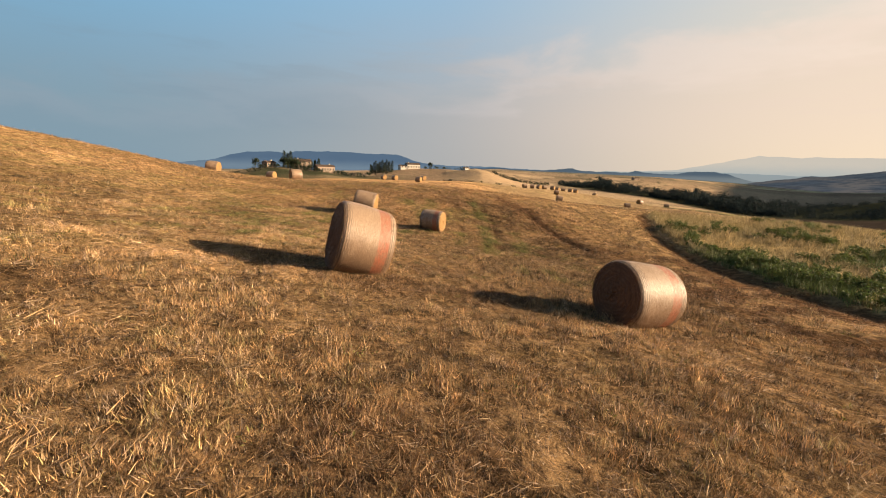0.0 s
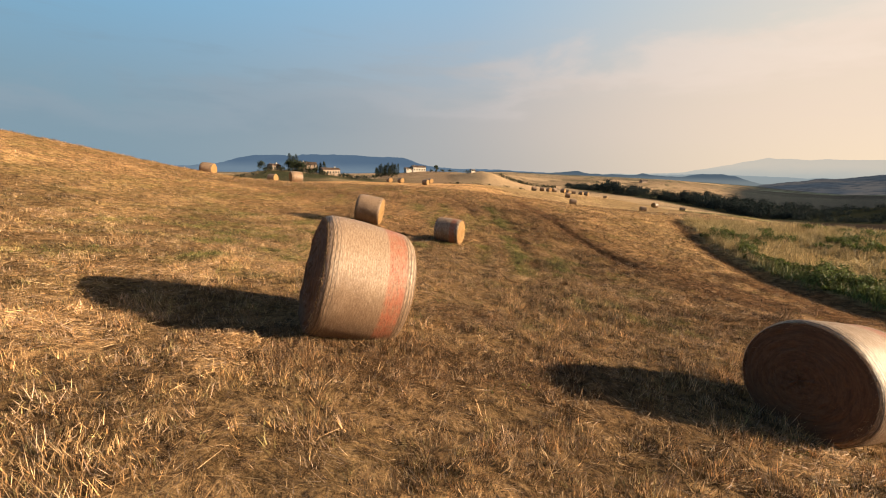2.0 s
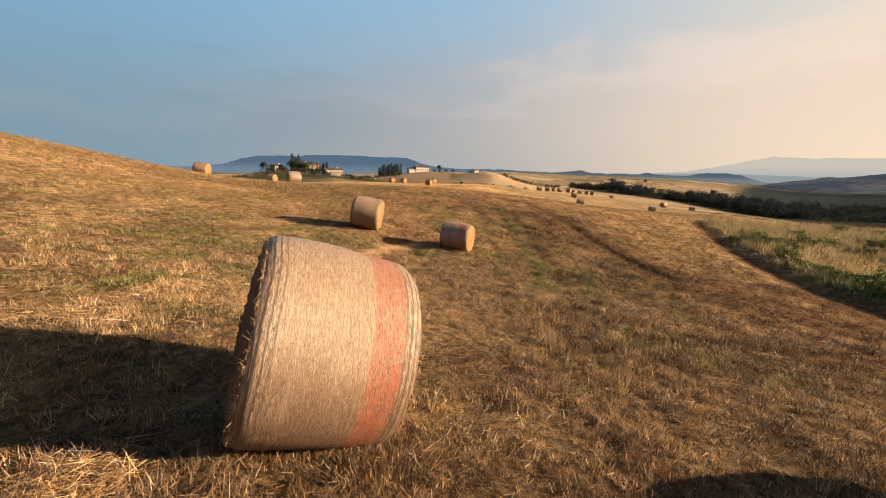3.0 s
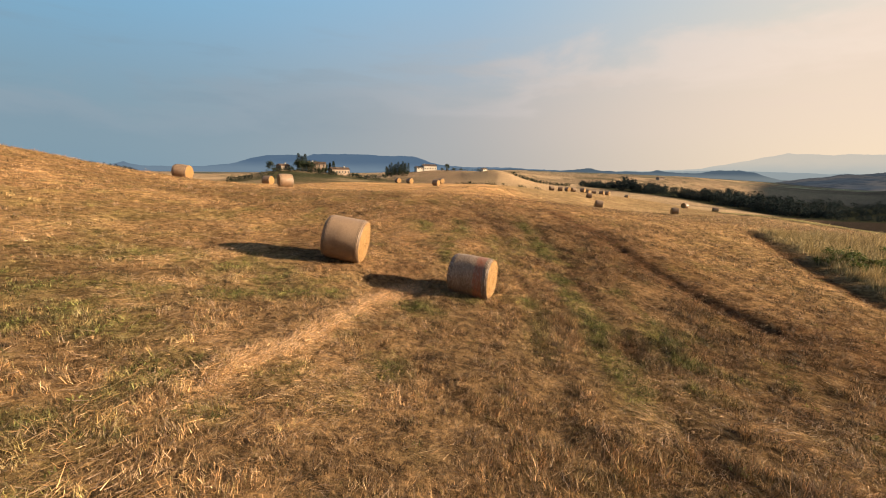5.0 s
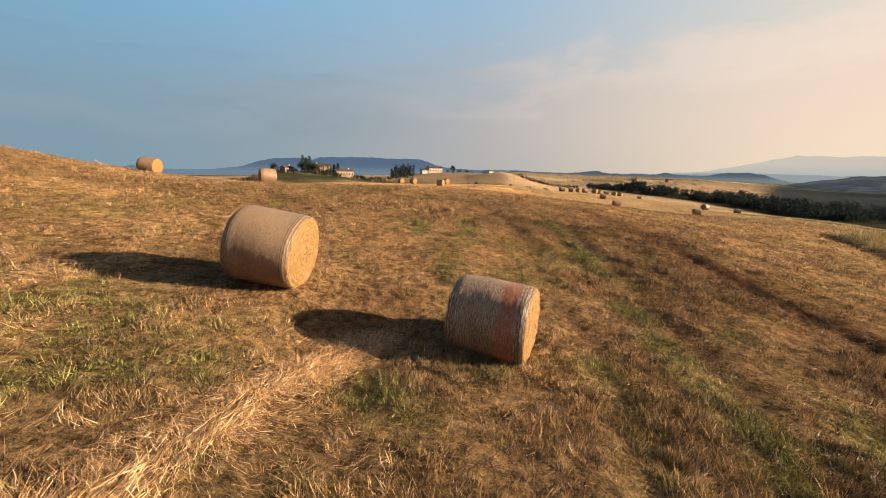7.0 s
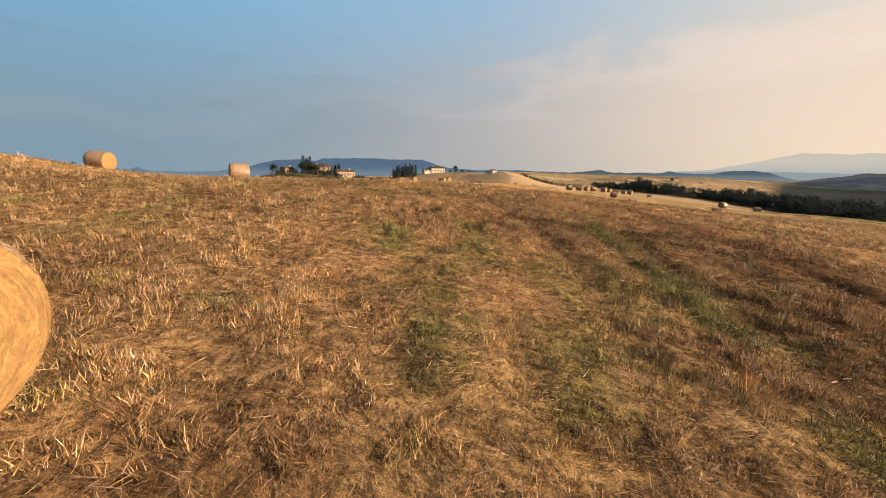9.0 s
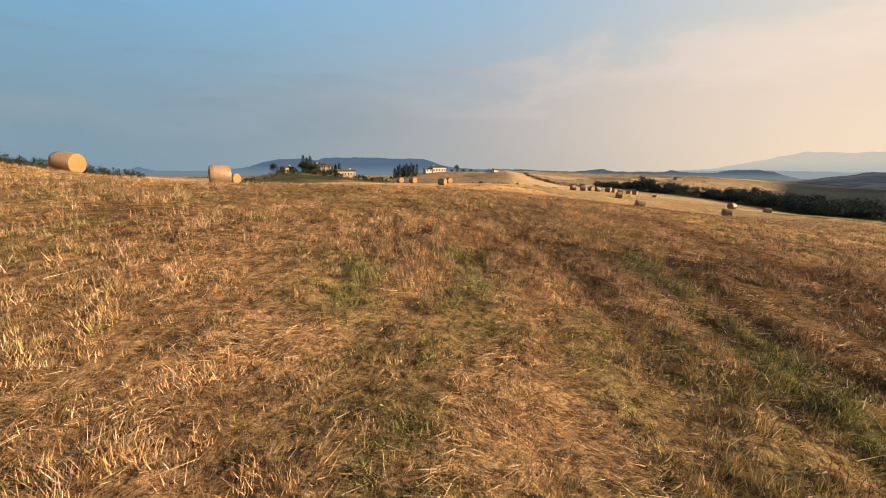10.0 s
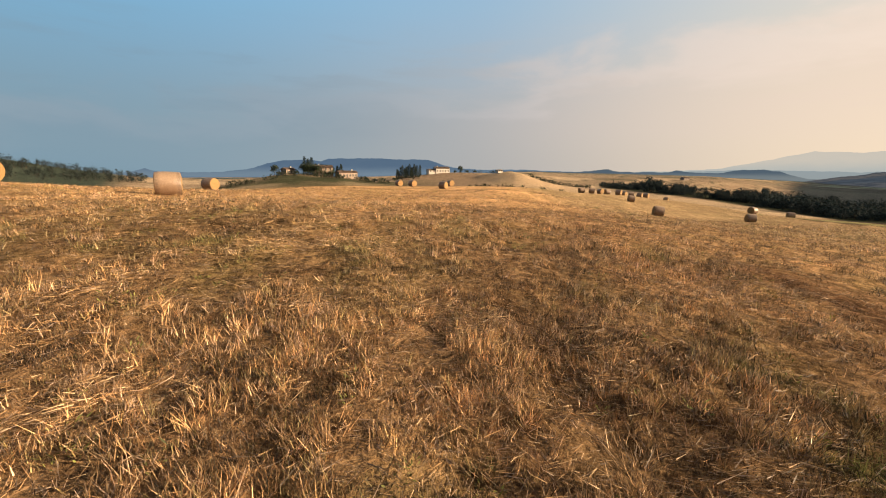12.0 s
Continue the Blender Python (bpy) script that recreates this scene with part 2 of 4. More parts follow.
M_GROUND = ground_material()
M_STUBBLE = blade_material("stubble_blades", 0.6, 0.10)
M_LEAF = blade_material("leaf_blades", 0.65, 0.3)
M_WOOD = blade_material("wood_foliage", 0.95, 0.15)
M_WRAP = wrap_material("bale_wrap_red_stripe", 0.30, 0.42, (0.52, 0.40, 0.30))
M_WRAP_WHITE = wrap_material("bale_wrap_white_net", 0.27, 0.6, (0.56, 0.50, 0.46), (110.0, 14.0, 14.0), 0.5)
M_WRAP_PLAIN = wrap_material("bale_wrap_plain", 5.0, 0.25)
M_END = end_material("bale_end_golden_straw", (0.15, 0.08, 0.027), (0.38, 0.22, 0.078))
# same straw as M_END; the shade on these ends is painted in
M_END_SHADED = end_material("bale_end_shaded_straw", (0.075, 0.033, 0.015), (0.165, 0.078, 0.035))
M_BARK = plain("bark", (0.07, 0.05, 0.035), (0.16, 0.12, 0.09), 14.0)
M_PLASTER = plain("ochre_plaster", (0.27, 0.195, 0.145), (0.38, 0.28, 0.215), 0.8)
M_WHITE = plain("white_plaster", (0.46, 0.41, 0.35), (0.6, 0.55, 0.48), 0.8)
M_ROOF = plain("terracotta_tiles", (0.13, 0.085, 0.062), (0.21, 0.145, 0.108), 3.0)
M_GLASS = plain("dark_pane", (0.03, 0.032, 0.035), (0.05, 0.052, 0.055), 1.0, 0.2, 0.0)
M_STONE = plain("pale_stone", (0.3, 0.26, 0.2), (0.5, 0.44, 0.36), 6.0)
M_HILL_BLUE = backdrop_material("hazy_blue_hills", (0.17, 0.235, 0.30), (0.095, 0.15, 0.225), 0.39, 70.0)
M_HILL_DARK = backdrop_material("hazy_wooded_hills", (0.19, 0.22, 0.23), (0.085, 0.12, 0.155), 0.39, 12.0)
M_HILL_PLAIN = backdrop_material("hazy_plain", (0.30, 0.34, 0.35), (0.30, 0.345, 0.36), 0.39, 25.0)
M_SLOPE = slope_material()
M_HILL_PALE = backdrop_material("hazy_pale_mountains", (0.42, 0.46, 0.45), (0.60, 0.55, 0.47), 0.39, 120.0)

# ---- the lie of the land ----
POLY = [-0.015, -1.535, -0.436, 0.411, -3.642, 1.349, -0.502, -0.653, -1.573, 0.331]
MOUNDS = [(-27, 33, 6, 0.55), (3, 17, 6, -0.61), (3, 41, 9, 0.66), (-35, 24, 9, 2.51), (36, 35, 9, 0.73), (-11, 17, 6, -0.56), (14, 19, 9, -1.16), (-24, -3, 9, 1.42), (-2, 68, 9, 0.44), (36, 127, 9, 0.96), (21, 71, 6, -0.62), (-4, 35, 6, 0.33), (-4, 21, 6, -0.33), (3, 6, 6, -0.3), (-33, 39, 6, 0.44), (19, -3, 9, -0.59), (3, 82, 6, 0.91), (0, 60, 6, 0.43), (-22, 32, 6, -0.25), (25, 82, 6, -0.41)]
FAR_HILLS = [(-580, 340, 120, 130, 42.0), (275, 188, 42, 60, 15.0), (-128, 286, 14, 25, 2.0)]  # x, y, width, depth, rise
# far land, seen from the end of the way: bearings, and how many degrees over or under the eye each ring of land lies on them
BEARINGS = (-75, -50, -40, -34, -28, -24, -19, -16, -13, -10, -5, 0, 4, 5.5, 7, 10, 13, 17, 21, 25, 29, 33, 37, 41, 45, 50, 60, 75)
DIP = (-2.8, -2.7, -2.6, -2.8, -2.6, -2.5, -2.4, -2.4, -2.4, -2.4, -2.4, -2.5, -2.6, -2.7, -2.8, -3.0, -3.2, -3.4, -3.7, -4.0, -4.3, -4.6, -4.9, -5.2, -5.3, -5.0, -4.0, -3.0)
FIRST_RISE = (-2.4, -2.2, -1.9, -1.7, -0.8, -0.5, -0.6, -1.0, -1.3, -1.3, -1.3, -1.2, -0.5, -0.3, -0.5, -1.3, -2.0, -2.6, -2.8, -3.0, -3.3, -3.7, -4.1, -4.4, -4.4, -4.2, -3.5, -2.5)
DOME = (-2.1, -2.0, -1.9, -1.7, -1.3, -1.0, -1.1, -1.3, -1.3, -0.9, -0.8, -0.6, 0.12, 0.27, 0.0, -1.1, -1.8, -2.3, -2.5, -2.6, -2.7, -3.2, -3.8, -4.2, -4.1, -3.8, -3.0, -2.2)
SECOND_RISE = (-2.0, -1.9, -1.8, -1.7, -1.6, -1.5, -1.5, -1.3, -0.9, -0.5, 0.05, 0.05, -0.1, 0.0, -0.3, -1.2, -1.7, -1.95, -2.1, -2.2, -2.3, -2.7, -3.2, -3.6, -3.5, -3.1, -2.5, -2.0)
FOOT = (-1.8, -1.7, -1.6, -1.6, -1.5, -1.5, -1.4, -1.3, -1.1, -0.9, -0.6, -0.6, -0.6, -0.6, -0.6, -0.9, -1.2, -1.35, -1.3, -1.3, -1.45, -1.75, -2.1, -2.5, -2.5, -2.1, -1.9, -1.7)
FIELD_TOP = (-1.3, -1.2, -1.1, -1.0, -1.0, -0.9, -0.8, -0.6, -0.5, -0.4, -0.3, -0.2, 0.05, 0.15, 0.2, 0.15, 0.05, 0.0, -0.1, -0.2, -0.35, -0.75, -1.3, -1.6, -1.7, -1.3, -1.1, -1.0)
BEYOND = (-1.0, -1.0, -0.9, -0.9, -0.8, -0.8, -0.7, -0.7, -0.7, -0.7, -0.6, -0.5, -0.4, -0.3, -0.2, -0.2, -0.2, -0.2, -0.25, -0.3, -0.4, -0.6, -0.9, -1.1, -1.2, -1.0, -0.9, -0.8)
RINGS = ((170, DIP), (290, FIRST_RISE), (345, DOME), (400, SECOND_RISE), (520, FOOT), (740, FIELD_TOP), (1150, BEYOND), (2400, (-0.9,) * 28))
SWELLS_NEAR = [(0, 50, 0.08), (-30, 65, 0.2), (-15, 65, -0.36), (0, 65, -0.26), (30, 65, 0.09), (-45, 80, -1.11), (-30, 80, 0.21), (-15, 80, 0.06), (0, 80, -0.17), (15, 80, 0.25), (30, 80, -0.22), (45, 80, 0.8), (-60, 95, -0.74), (-45, 95, -0.32), (-30, 95, 0.85), (-15, 95, -0.25), (0, 95, -0.14), (15, 95, 0.8), (30, 95, -1.08), (45, 95, -1.74), (60, 95, 2.54), (75, 95, 0.56)]  # x, y, rise
SWELLS_MID = [(-60, 110, -0.32), (-30, 110, 0.18), (-15, 110, -0.27), (0, 110, 0.33), (15, 110, 0.9), (30, 110, 0.53), (60, 110, 0.44), (75, 110, -1.4), (-60, 125, -0.11), (-45, 125, -0.18), (-30, 125, -0.06), (-15, 125, 0.28), (0, 125, 0.13), (30, 125, -0.53), (45, 125, 0.81), (60, 125, 1.53), (75, 125, -0.23), (-60, 140, -0.08), (-45, 140, -0.32), (-30, 140, -0.49), (-15, 140, -0.46), (0, 140, -0.48)]
SWELLS_FAR = [(15, 140, 0.35), (30, 140, 0.35), (45, 140, -0.28), (60, 140, -0.08), (75, 140, -0.54), (-45, 155, -0.16), (-30, 155, -0.39), (-15, 155, -0.54), (0, 155, -0.8), (15, 155, -0.52), (30, 155, 0.05), (45, 155, 0.22), (60, 155, 1.29), (75, 155, 0.09), (-30, 170, -0.07), (-15, 170, -0.14), (0, 170, -0.39), (15, 170, -0.64), (30, 170, -0.75), (45, 170, -0.37), (60, 170, 0.6), (75, 170, -0.17)]
SWELLS = SWELLS_NEAR + SWELLS_MID + SWELLS_FAR
GULLY = [(4.6, 35), (5.0, 32), (5.9, 29), (6.3, 25.5), (6.6, 23.6), (6.9, 22), (7.4, 20.4), (7.5, 17), (6.9, 13.5), (6.8, 10), (7.4, 9), (8.4, 6.6), (9.5, 3)]
DITCH = [(19.2, 38), (17.1, 34), (14.3, 26.5), (13.3, 21.7), (12.8, 16.5), (12.8, 13.8), (12.7, 11.3), (12.4, 9), (11.8, 3), (11, -6)]
GREEN_ROWS = [[(-0.95, 28.5), (-0.76, 26.9), (-0.62, 26), (-1, 24.9), (-1.18, 24.1), (-1.22, 22.6)], [(0.4, 25.9), (0.23, 24.5), (0.08, 22.6)], [(2.28, 22.4), (2.42, 19.8), (2.33, 18), (2.04, 15.6)],
              [(3.96, 21.6), (3.92, 19.6), (3.73, 17.5)], [(-5.98, 17.2), (-4.97, 17.8), (-3.77, 18.6)], [(1.95, 30), (2.24, 27), (2.43, 24.5)], [(-1.97, 18.6), (-1.57, 18.2)], [(-8.97, 16.5), (-6.98, 17.3)]]
HOLLOWS = [[(-0.25, 31.1), (0.15, 29.5), (0.58, 28.7), (0.92, 26.1), (0.93, 24.9), (0.85, 23.8), (0.89, 22.9), (1.14, 21), (0.89, 18.4), (0.68, 16.8)], [(2.55, 29.5), (2.94, 25), (2.94, 21), (2.73, 17.5), (2.25, 14)]]
ROWS_OF_STRAW = [[(-0.01, 29.9), (0.02, 26.9), (-0.44, 25.3), (-0.64, 24.5), (-0.8, 23.5), (-0.92, 22.4)], [(-2.18, 20), (-2.58, 19.2), (-2.97, 17.3), (-3.36, 15.6), (-3.85, 14.2)], [(-6.87, 21.2), (-7.58, 20.2), (-8.58, 18.6)],
                 [(-5.78, 18.6), (-7.18, 17.4)], [(-4.11, 6.5), (-5.94, 6.9), (-7.44, 7.3)], [(-2.81, 7), (-2.61, 6.6)], [(-2.26, 25.6), (-2.77, 24.7), (-3.59, 23.6)], [(-1.46, 27.2), (-1.76, 26.5)], [(-2.95, 28.9), (-3.55, 28.2)]]


def step(v, a, b):
    s = np.clip((v - a) / (b - a), 0, 1)
    return s * s * (3 - 2 * s)


def lattice(ix, iy, seed):
    h = np.sin(ix * 127.1 + iy * 311.7 + seed * 74.7) * 43758.5453
    return h - np.floor(h)


def wavy(x, y, size, seed=0, octaves=3):
    """Smooth noise from 0 to 1 with features of about that many metres."""
    total, weight, amp = 0.0, 0.0, 1.0
    for o in range(octaves):
        u, v = x / size * 2 ** o, y / size * 2 ** o
        iu, iv = np.floor(u), np.floor(v)
        fu, fv = u - iu, v - iv
        fu, fv = fu * fu * (3 - 2 * fu), fv * fv * (3 - 2 * fv)
        s = seed + 13 * o
        n = (lattice(iu, iv, s) * (1 - fu) + lattice(iu + 1, iv, s) * fu) * (1 - fv) + (lattice(iu, iv + 1, s) * (1 - fu) + lattice(iu + 1, iv + 1, s) * fu) * fv
        total, weight, amp = total + n * amp, weight + amp, amp * 0.5
    return total / weight


def off_line(x, y, line):
    """How far a place lies from a line of corners, and on which side (right: plus)."""
    best, side = np.full(np.shape(x), 1e9), np.zeros(np.shape(x))
    for (ax, ay), (bx, by) in zip(line, line[1:]):
        dx, dy = bx - ax, by - ay
        t = np.clip(((x - ax) * dx + (y - ay) * dy) / (dx * dx + dy * dy), 0, 1)
        d = np.hypot(x - ax - t * dx, y - ay - t * dy)
        near = d < best
        best = np.where(near, d, best)
        side = np.where(near, np.sign((x - ax) * -dy + (y - ay) * dx) * -1, side)
    return best, side


def by_line(x, y, line, reach):
    """Distance from a line for places near it; far away for all others."""
    xs, ys = [p[0] for p in line], [p[1] for p in line]
    d = np.full(np.shape(x), 99.0)
    m = (x > min(xs) - reach) & (x < max(xs) + reach) & (y > min(ys) - reach) & (y < max(ys) + reach)
    d[m] = off_line(x[m], y[m], line)[0]
    return d


def patch(x, y):
    """1 where the rough green patch beyond the ditch grows."""
    edge = np.interp(y, [p[1] for p in DITCH[::-1]], [p[0] for p in DITCH[::-1]])
    wob = 1.2 * (wavy(x, y, 4.0, 5) - 0.5)
    return step(x + wob, edge + 0.5, edge + 1.3) * step(y + 3 * wob, 41, 37) * step(x, 60, 48)


def near_height(x, y):
    u, v = x / 50, (y - 30) / 60
    z, i = np.zeros(np.shape(x)), 0
    for a in range(4):
        for b in range(4 - a):
            z = z + POLY[i] * u ** a * v ** b
            i += 1
    for cx, cy, s, rise in MOUNDS:
        z = z + rise * np.exp(-((x - cx) ** 2 + (y - cy) ** 2) / (2 * s * s))
    return z


def far_height(x, y):
    b, d = np.degrees(np.arctan2(x + 0.8, y - 26.7)), np.hypot(x + 0.8, y - 26.7)
    b = np.clip(b + 2.5 * (wavy(x, y, 90.0, 3, 2) - 0.5) * step(d, 150, 400), -75, 75)
    z, last_d, last_z = None, 0.0, None
    for far, tilts in RINGS:
        rise = 1.8 + far * np.tan(np.radians(np.interp(b, BEARINGS, tilts)))
        z = rise if z is None else np.where(d > last_d, last_z + (rise - last_z) * step(d, last_d, far), z)
        last_d, last_z = far, rise
    for cx, cy, sx, sy, rise in FAR_HILLS:
        z = z + rise * np.exp(-((x - cx) / sx) ** 2 / 2 - ((y - cy) / sy) ** 2 / 2)
    return z


def height(x, y):
    x, y = np.asarray(x, float), np.asarray(y, float)
    rho = np.hypot(x / 70, (y - 45) / 95)
    pull = np.where(rho > 1.1, 1.1 / np.maximum(rho, 1e-6), 1.0)
    z = near_height(x * pull, 45 + (y - 45) * pull)
    w = step(rho, 1.1, 1.75)
    z = z * (1 - w) + far_height(x, y) * w
    for cx, cy, rise in SWELLS:
        z = z + rise * np.exp(-((x - cx) ** 2 + (y - cy) ** 2) / 392)
    m = np.hypot(x, y - 20) < 60
    z[m] = z[m] + relief(x[m], y[m])
    return z


def relief(x, y):
    """Gully, ditch, tracks and small unevenness of the near field."""
    close = step(np.hypot(x, y - 20), 60, 35)
    d = by_line(x, y, GULLY, 2.0) + 0.55 * (wavy(x, y, 1.1, 8, 2) - 0.5)
    deep = (0.04 + 0.25 * step(y, 19.5, 21.5) * step(y, 33, 25)) * np.clip(1.8 * wavy(x, y, 1.6, 9, 2) - 0.1, 0.6, 1.2)
    z = -close * deep * np.exp(-(d / 0.34) ** 2) * step(y, 2, 6) * step(y, 37, 33)
    for line in HOLLOWS:
        d = by_line(x, y, line, 1.0)
        z = z - close * 0.06 * np.exp(-(d / 0.28) ** 2)
    z = z - close * 0.14 * np.exp(-(by_line(x, y, DITCH, 2.0) / 0.45) ** 2) + 0.10 * patch(x, y)
    for dx, dy, sink in ((-2.5, 19.8, 0.24), (-4.0, 7.8, 0.14), (-4.3, 21.0, -0.15)):
        z = z - sink * np.exp(-((x - dx) ** 2 + (y - dy) ** 2) / 1.28)
    return z + close * (0.10 * (wavy(x, y, 1.1, 1, 2) - 0.5) + 0.09 * (wavy(x, y, 0.4, 2, 2) - 0.5))


def ground_at(x, y):
    return float(height(np.array([x]), np.array([y]))[0])


STRAW = np.array([(0.485, 0.308, 0.15), (0.43, 0.258, 0.118), (0.33, 0.185, 0.078), (0.545, 0.378, 0.215), (0.40, 0.285, 0.20), (0.30, 0.235, 0.10)])
BROWN = np.array((0.155, 0.08, 0.042))
GREEN = np.array((0.23, 0.235, 0.072))


def furrow(x, y):
    """The way of mowing: rows running with the field, from 0 to 1."""
    return 0.5 + 0.5 * np.sin((x - 0.10 * (y - 20) + 0.004 * (y - 20) ** 2 + 0.9 * (wavy(x, y, 5.0, 81) - 0.5)) * 2 * np.pi / 1.25)


def zones(x, y):
    """How green, how pale with loose straw, and how bare and brown the field is at a place."""
    small = wavy(x, y, 0.9, 22, 2)
    green = step(wavy(x, y, 5.0, 21, 2) * 0.42 + small * 0.5, 0.48, 0.66)
    off = np.hypot(x + 0.8, y - np.clip(y, 1, 27))
    green = green * (0.55 + 0.45 * step(furrow(x, y), 0.6, 0.3)) * (0.35 + 0.65 * step(off, 14, 5))
    green = green * (0.3 + 0.7 * step(y, 7, 11))
    for line in GREEN_ROWS + HOLLOWS:
        d = by_line(x, y, line, 1.5)
        gain = 0.6 if line in HOLLOWS else 1.6 if 1.5 < line[0][0] < 5 else 1.2
        green = np.maximum(green, gain * np.exp(-((d + 0.5 * (small - 0.5)) / 0.44) ** 2) * step(small, 0.2, 0.45))
    bands = 0.5 + 0.5 * np.sin((0.84 * x - 0.55 * y + 1.2 * (wavy(x, y, 6.0, 25, 2) - 0.5)) * 2 * np.pi / 2.3)
    green = np.maximum(green, 0.42 * step(bands, 0.45, 0.8) * step(small, 0.3, 0.6) * step(x, -3.5, -6.5) * step(off, 60, 30))
    pale = 0.55 * step(wavy(x, y, 3.0, 31, 2) * 0.6 + wavy(x, y, 0.8, 32, 2) * 0.4, 0.52, 0.68)
    for line in ROWS_OF_STRAW:
        d = by_line(x, y, line, 1.5)
        pale = np.maximum(pale, (1.5 if line[0][1] == 20 else 1.0 if line[0][1] < 25 else 0.55) * np.exp(-((d + 0.35 * (small - 0.5)) / 0.40) ** 2))
    green = green * (1 - 0.4 * step(y, 25, 31) * step(x, 12, 4) * step(y, 80, 60))
    trench = by_line(x, y, GULLY, 3.0)
    brown = np.exp(-((trench + 0.7 * (small - 0.5)) / 0.85) ** 2) * step(y, 37, 33) * (0.4 + 0.6 * step(y, 17, 21)) * (0.55 + 0.45 * step(small, 0.25, 0.5))
    brown = np.maximum(brown, np.exp(-((trench + 0.3 * (small - 0.5)) / 0.42) ** 2) * step(y, 19, 21) * step(y, 34, 30))
    for line in HOLLOWS:
        brown = np.maximum(brown, 0.6 * np.exp(-(by_line(x, y, line, 1.0) / 0.3) ** 2) * step(small, 0.66, 0.42))
    brown = np.maximum(brown, 0.8 * np.exp(-((by_line(x, y, DITCH, 2.5) + 0.7 * (small - 0.5)) / 0.55) ** 2) * step(y, 41, 37))
    between = step(x, 3.4, 6.0) * (1 - patch(x, y)) * step(y, 25, 18) * step(y, -20, 0)
    brown = np.maximum(brown, (0.3 + 0.5 * step(x, 6.5, 8.5)) * between * step(small, 0.25, 0.55))
    brown = np.maximum(brown, 0.5 * step(wavy(x, y, 2.4, 42, 2), 0.60, 0.78) * step(off, 12, 5))
    return green * (1 - brown), pale * (1 - brown), brown


def rank(x, y):
    """1 on the uncombed slope beside the way, where growth stands browner and taller; the tint also paints in shaded
    tuft sides.
    """
    u = x - 0.04 * (y - 20) + 1.6 * (wavy(x, y, 3.0, 83, 2) - 0.5)
    return step(u, 0.2, 2.4) * step(u, 12.5, 10) * step(y, 3, 9) * step(y, 33, 28) * step(wavy(x, y, 1.6, 84, 2), 0.25, 0.7)


def colours(x, y, rng, spread=1.0):
    """The colour of dry growth at each place."""
    green, pale, brown = zones(x, y)
    pick = STRAW[rng.integers(0, 6, len(x))] if spread else np.tile(STRAW[:4].mean(0), (len(x), 1))
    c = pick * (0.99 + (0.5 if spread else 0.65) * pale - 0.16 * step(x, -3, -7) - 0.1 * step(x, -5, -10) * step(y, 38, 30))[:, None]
    # right of the way darkened, as tufts there show their shaded side
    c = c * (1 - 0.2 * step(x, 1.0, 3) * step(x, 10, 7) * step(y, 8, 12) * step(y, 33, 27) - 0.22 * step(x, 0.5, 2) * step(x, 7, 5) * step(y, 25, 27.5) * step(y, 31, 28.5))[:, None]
    warm = (step(y, 18, 27) * step(x, 12, 5))[:, None]
    c = c * (1 + warm * np.array((0.05, 0.0, -0.02)))
    lot = rng.random(len(x)) if spread else np.full(len(x), 0.5)
    g = np.clip(green * 1.25 - lot * 0.4, 0, 0.9)[:, None] if spread else green[:, None] * 0.5
    c = c * (1 - g) + GREEN * g
    k = ((0.08 + 0.55 * np.maximum(step(x, 4.0, 6.5) * step(x, 9.5, 7.5) * step(y, 9, 14), 0.7 * step(x, 1.2, 3.5) * step(x, 8, 6) * step(y, 23, 27))) * rank(x, y))[:, None]
    c = c * (1 - k) + c * np.array((0.56, 0.54, 0.49)) * k
    b = np.clip(brown, 0, 0.85)[:, None]
    return c * (1 - b) + BROWN * b


# ---- mesh helpers ----


def bare_mesh(name, verts, faces, mat, tint=None, smooth=False, cover=1.0):
    """A mesh from arrays: verts n x 3, faces n x 3 or n x 4."""
    me = bpy.data.meshes.new(name)
    n, k = len(faces), faces.shape[1]
    me.vertices.add(len(verts))
    me.vertices.foreach_set("co", np.asarray(verts, np.float32).ravel())
    me.loops.add(n * k)
    me.loops.foreach_set("vertex_index", np.asarray(faces, np.int32).ravel())
    me.polygons.add(n)
    me.polygons.foreach_set("loop_start", np.arange(n, dtype=np.int32) * k)
    me.polygons.foreach_set("use_smooth", np.full(n, smooth))
    if tint is not None:
        a = me.color_attributes.new("tint", "FLOAT_COLOR", "POINT")
        a.data.foreach_set("color", np.c_[tint, np.ones(len(tint)) * cover].astype(np.float32).ravel())
    me.update(calc_edges=True)
    me.materials.append(mat)
    return me


def part(name, bm, mat, parent=None, label="", smooth=True):
    """Links a bmesh as one mesh object under a thing or a part."""
    me = bpy.data.meshes.new(name)
    bm.to_mesh(me)
    bm.free()
    me.materials.append(mat)
    me.polygons.foreach_set("use_smooth", np.full(len(me.polygons), smooth))
    ob = new(name, me)
    ob.parent = parent
    return tagged(ob, label)


def part_mesh(name, me, parent=None, label=""):
    ob = new(name, me)
    ob.parent = parent
    return tagged(ob, label)


# ---- the ground, one sheet to the horizon ----


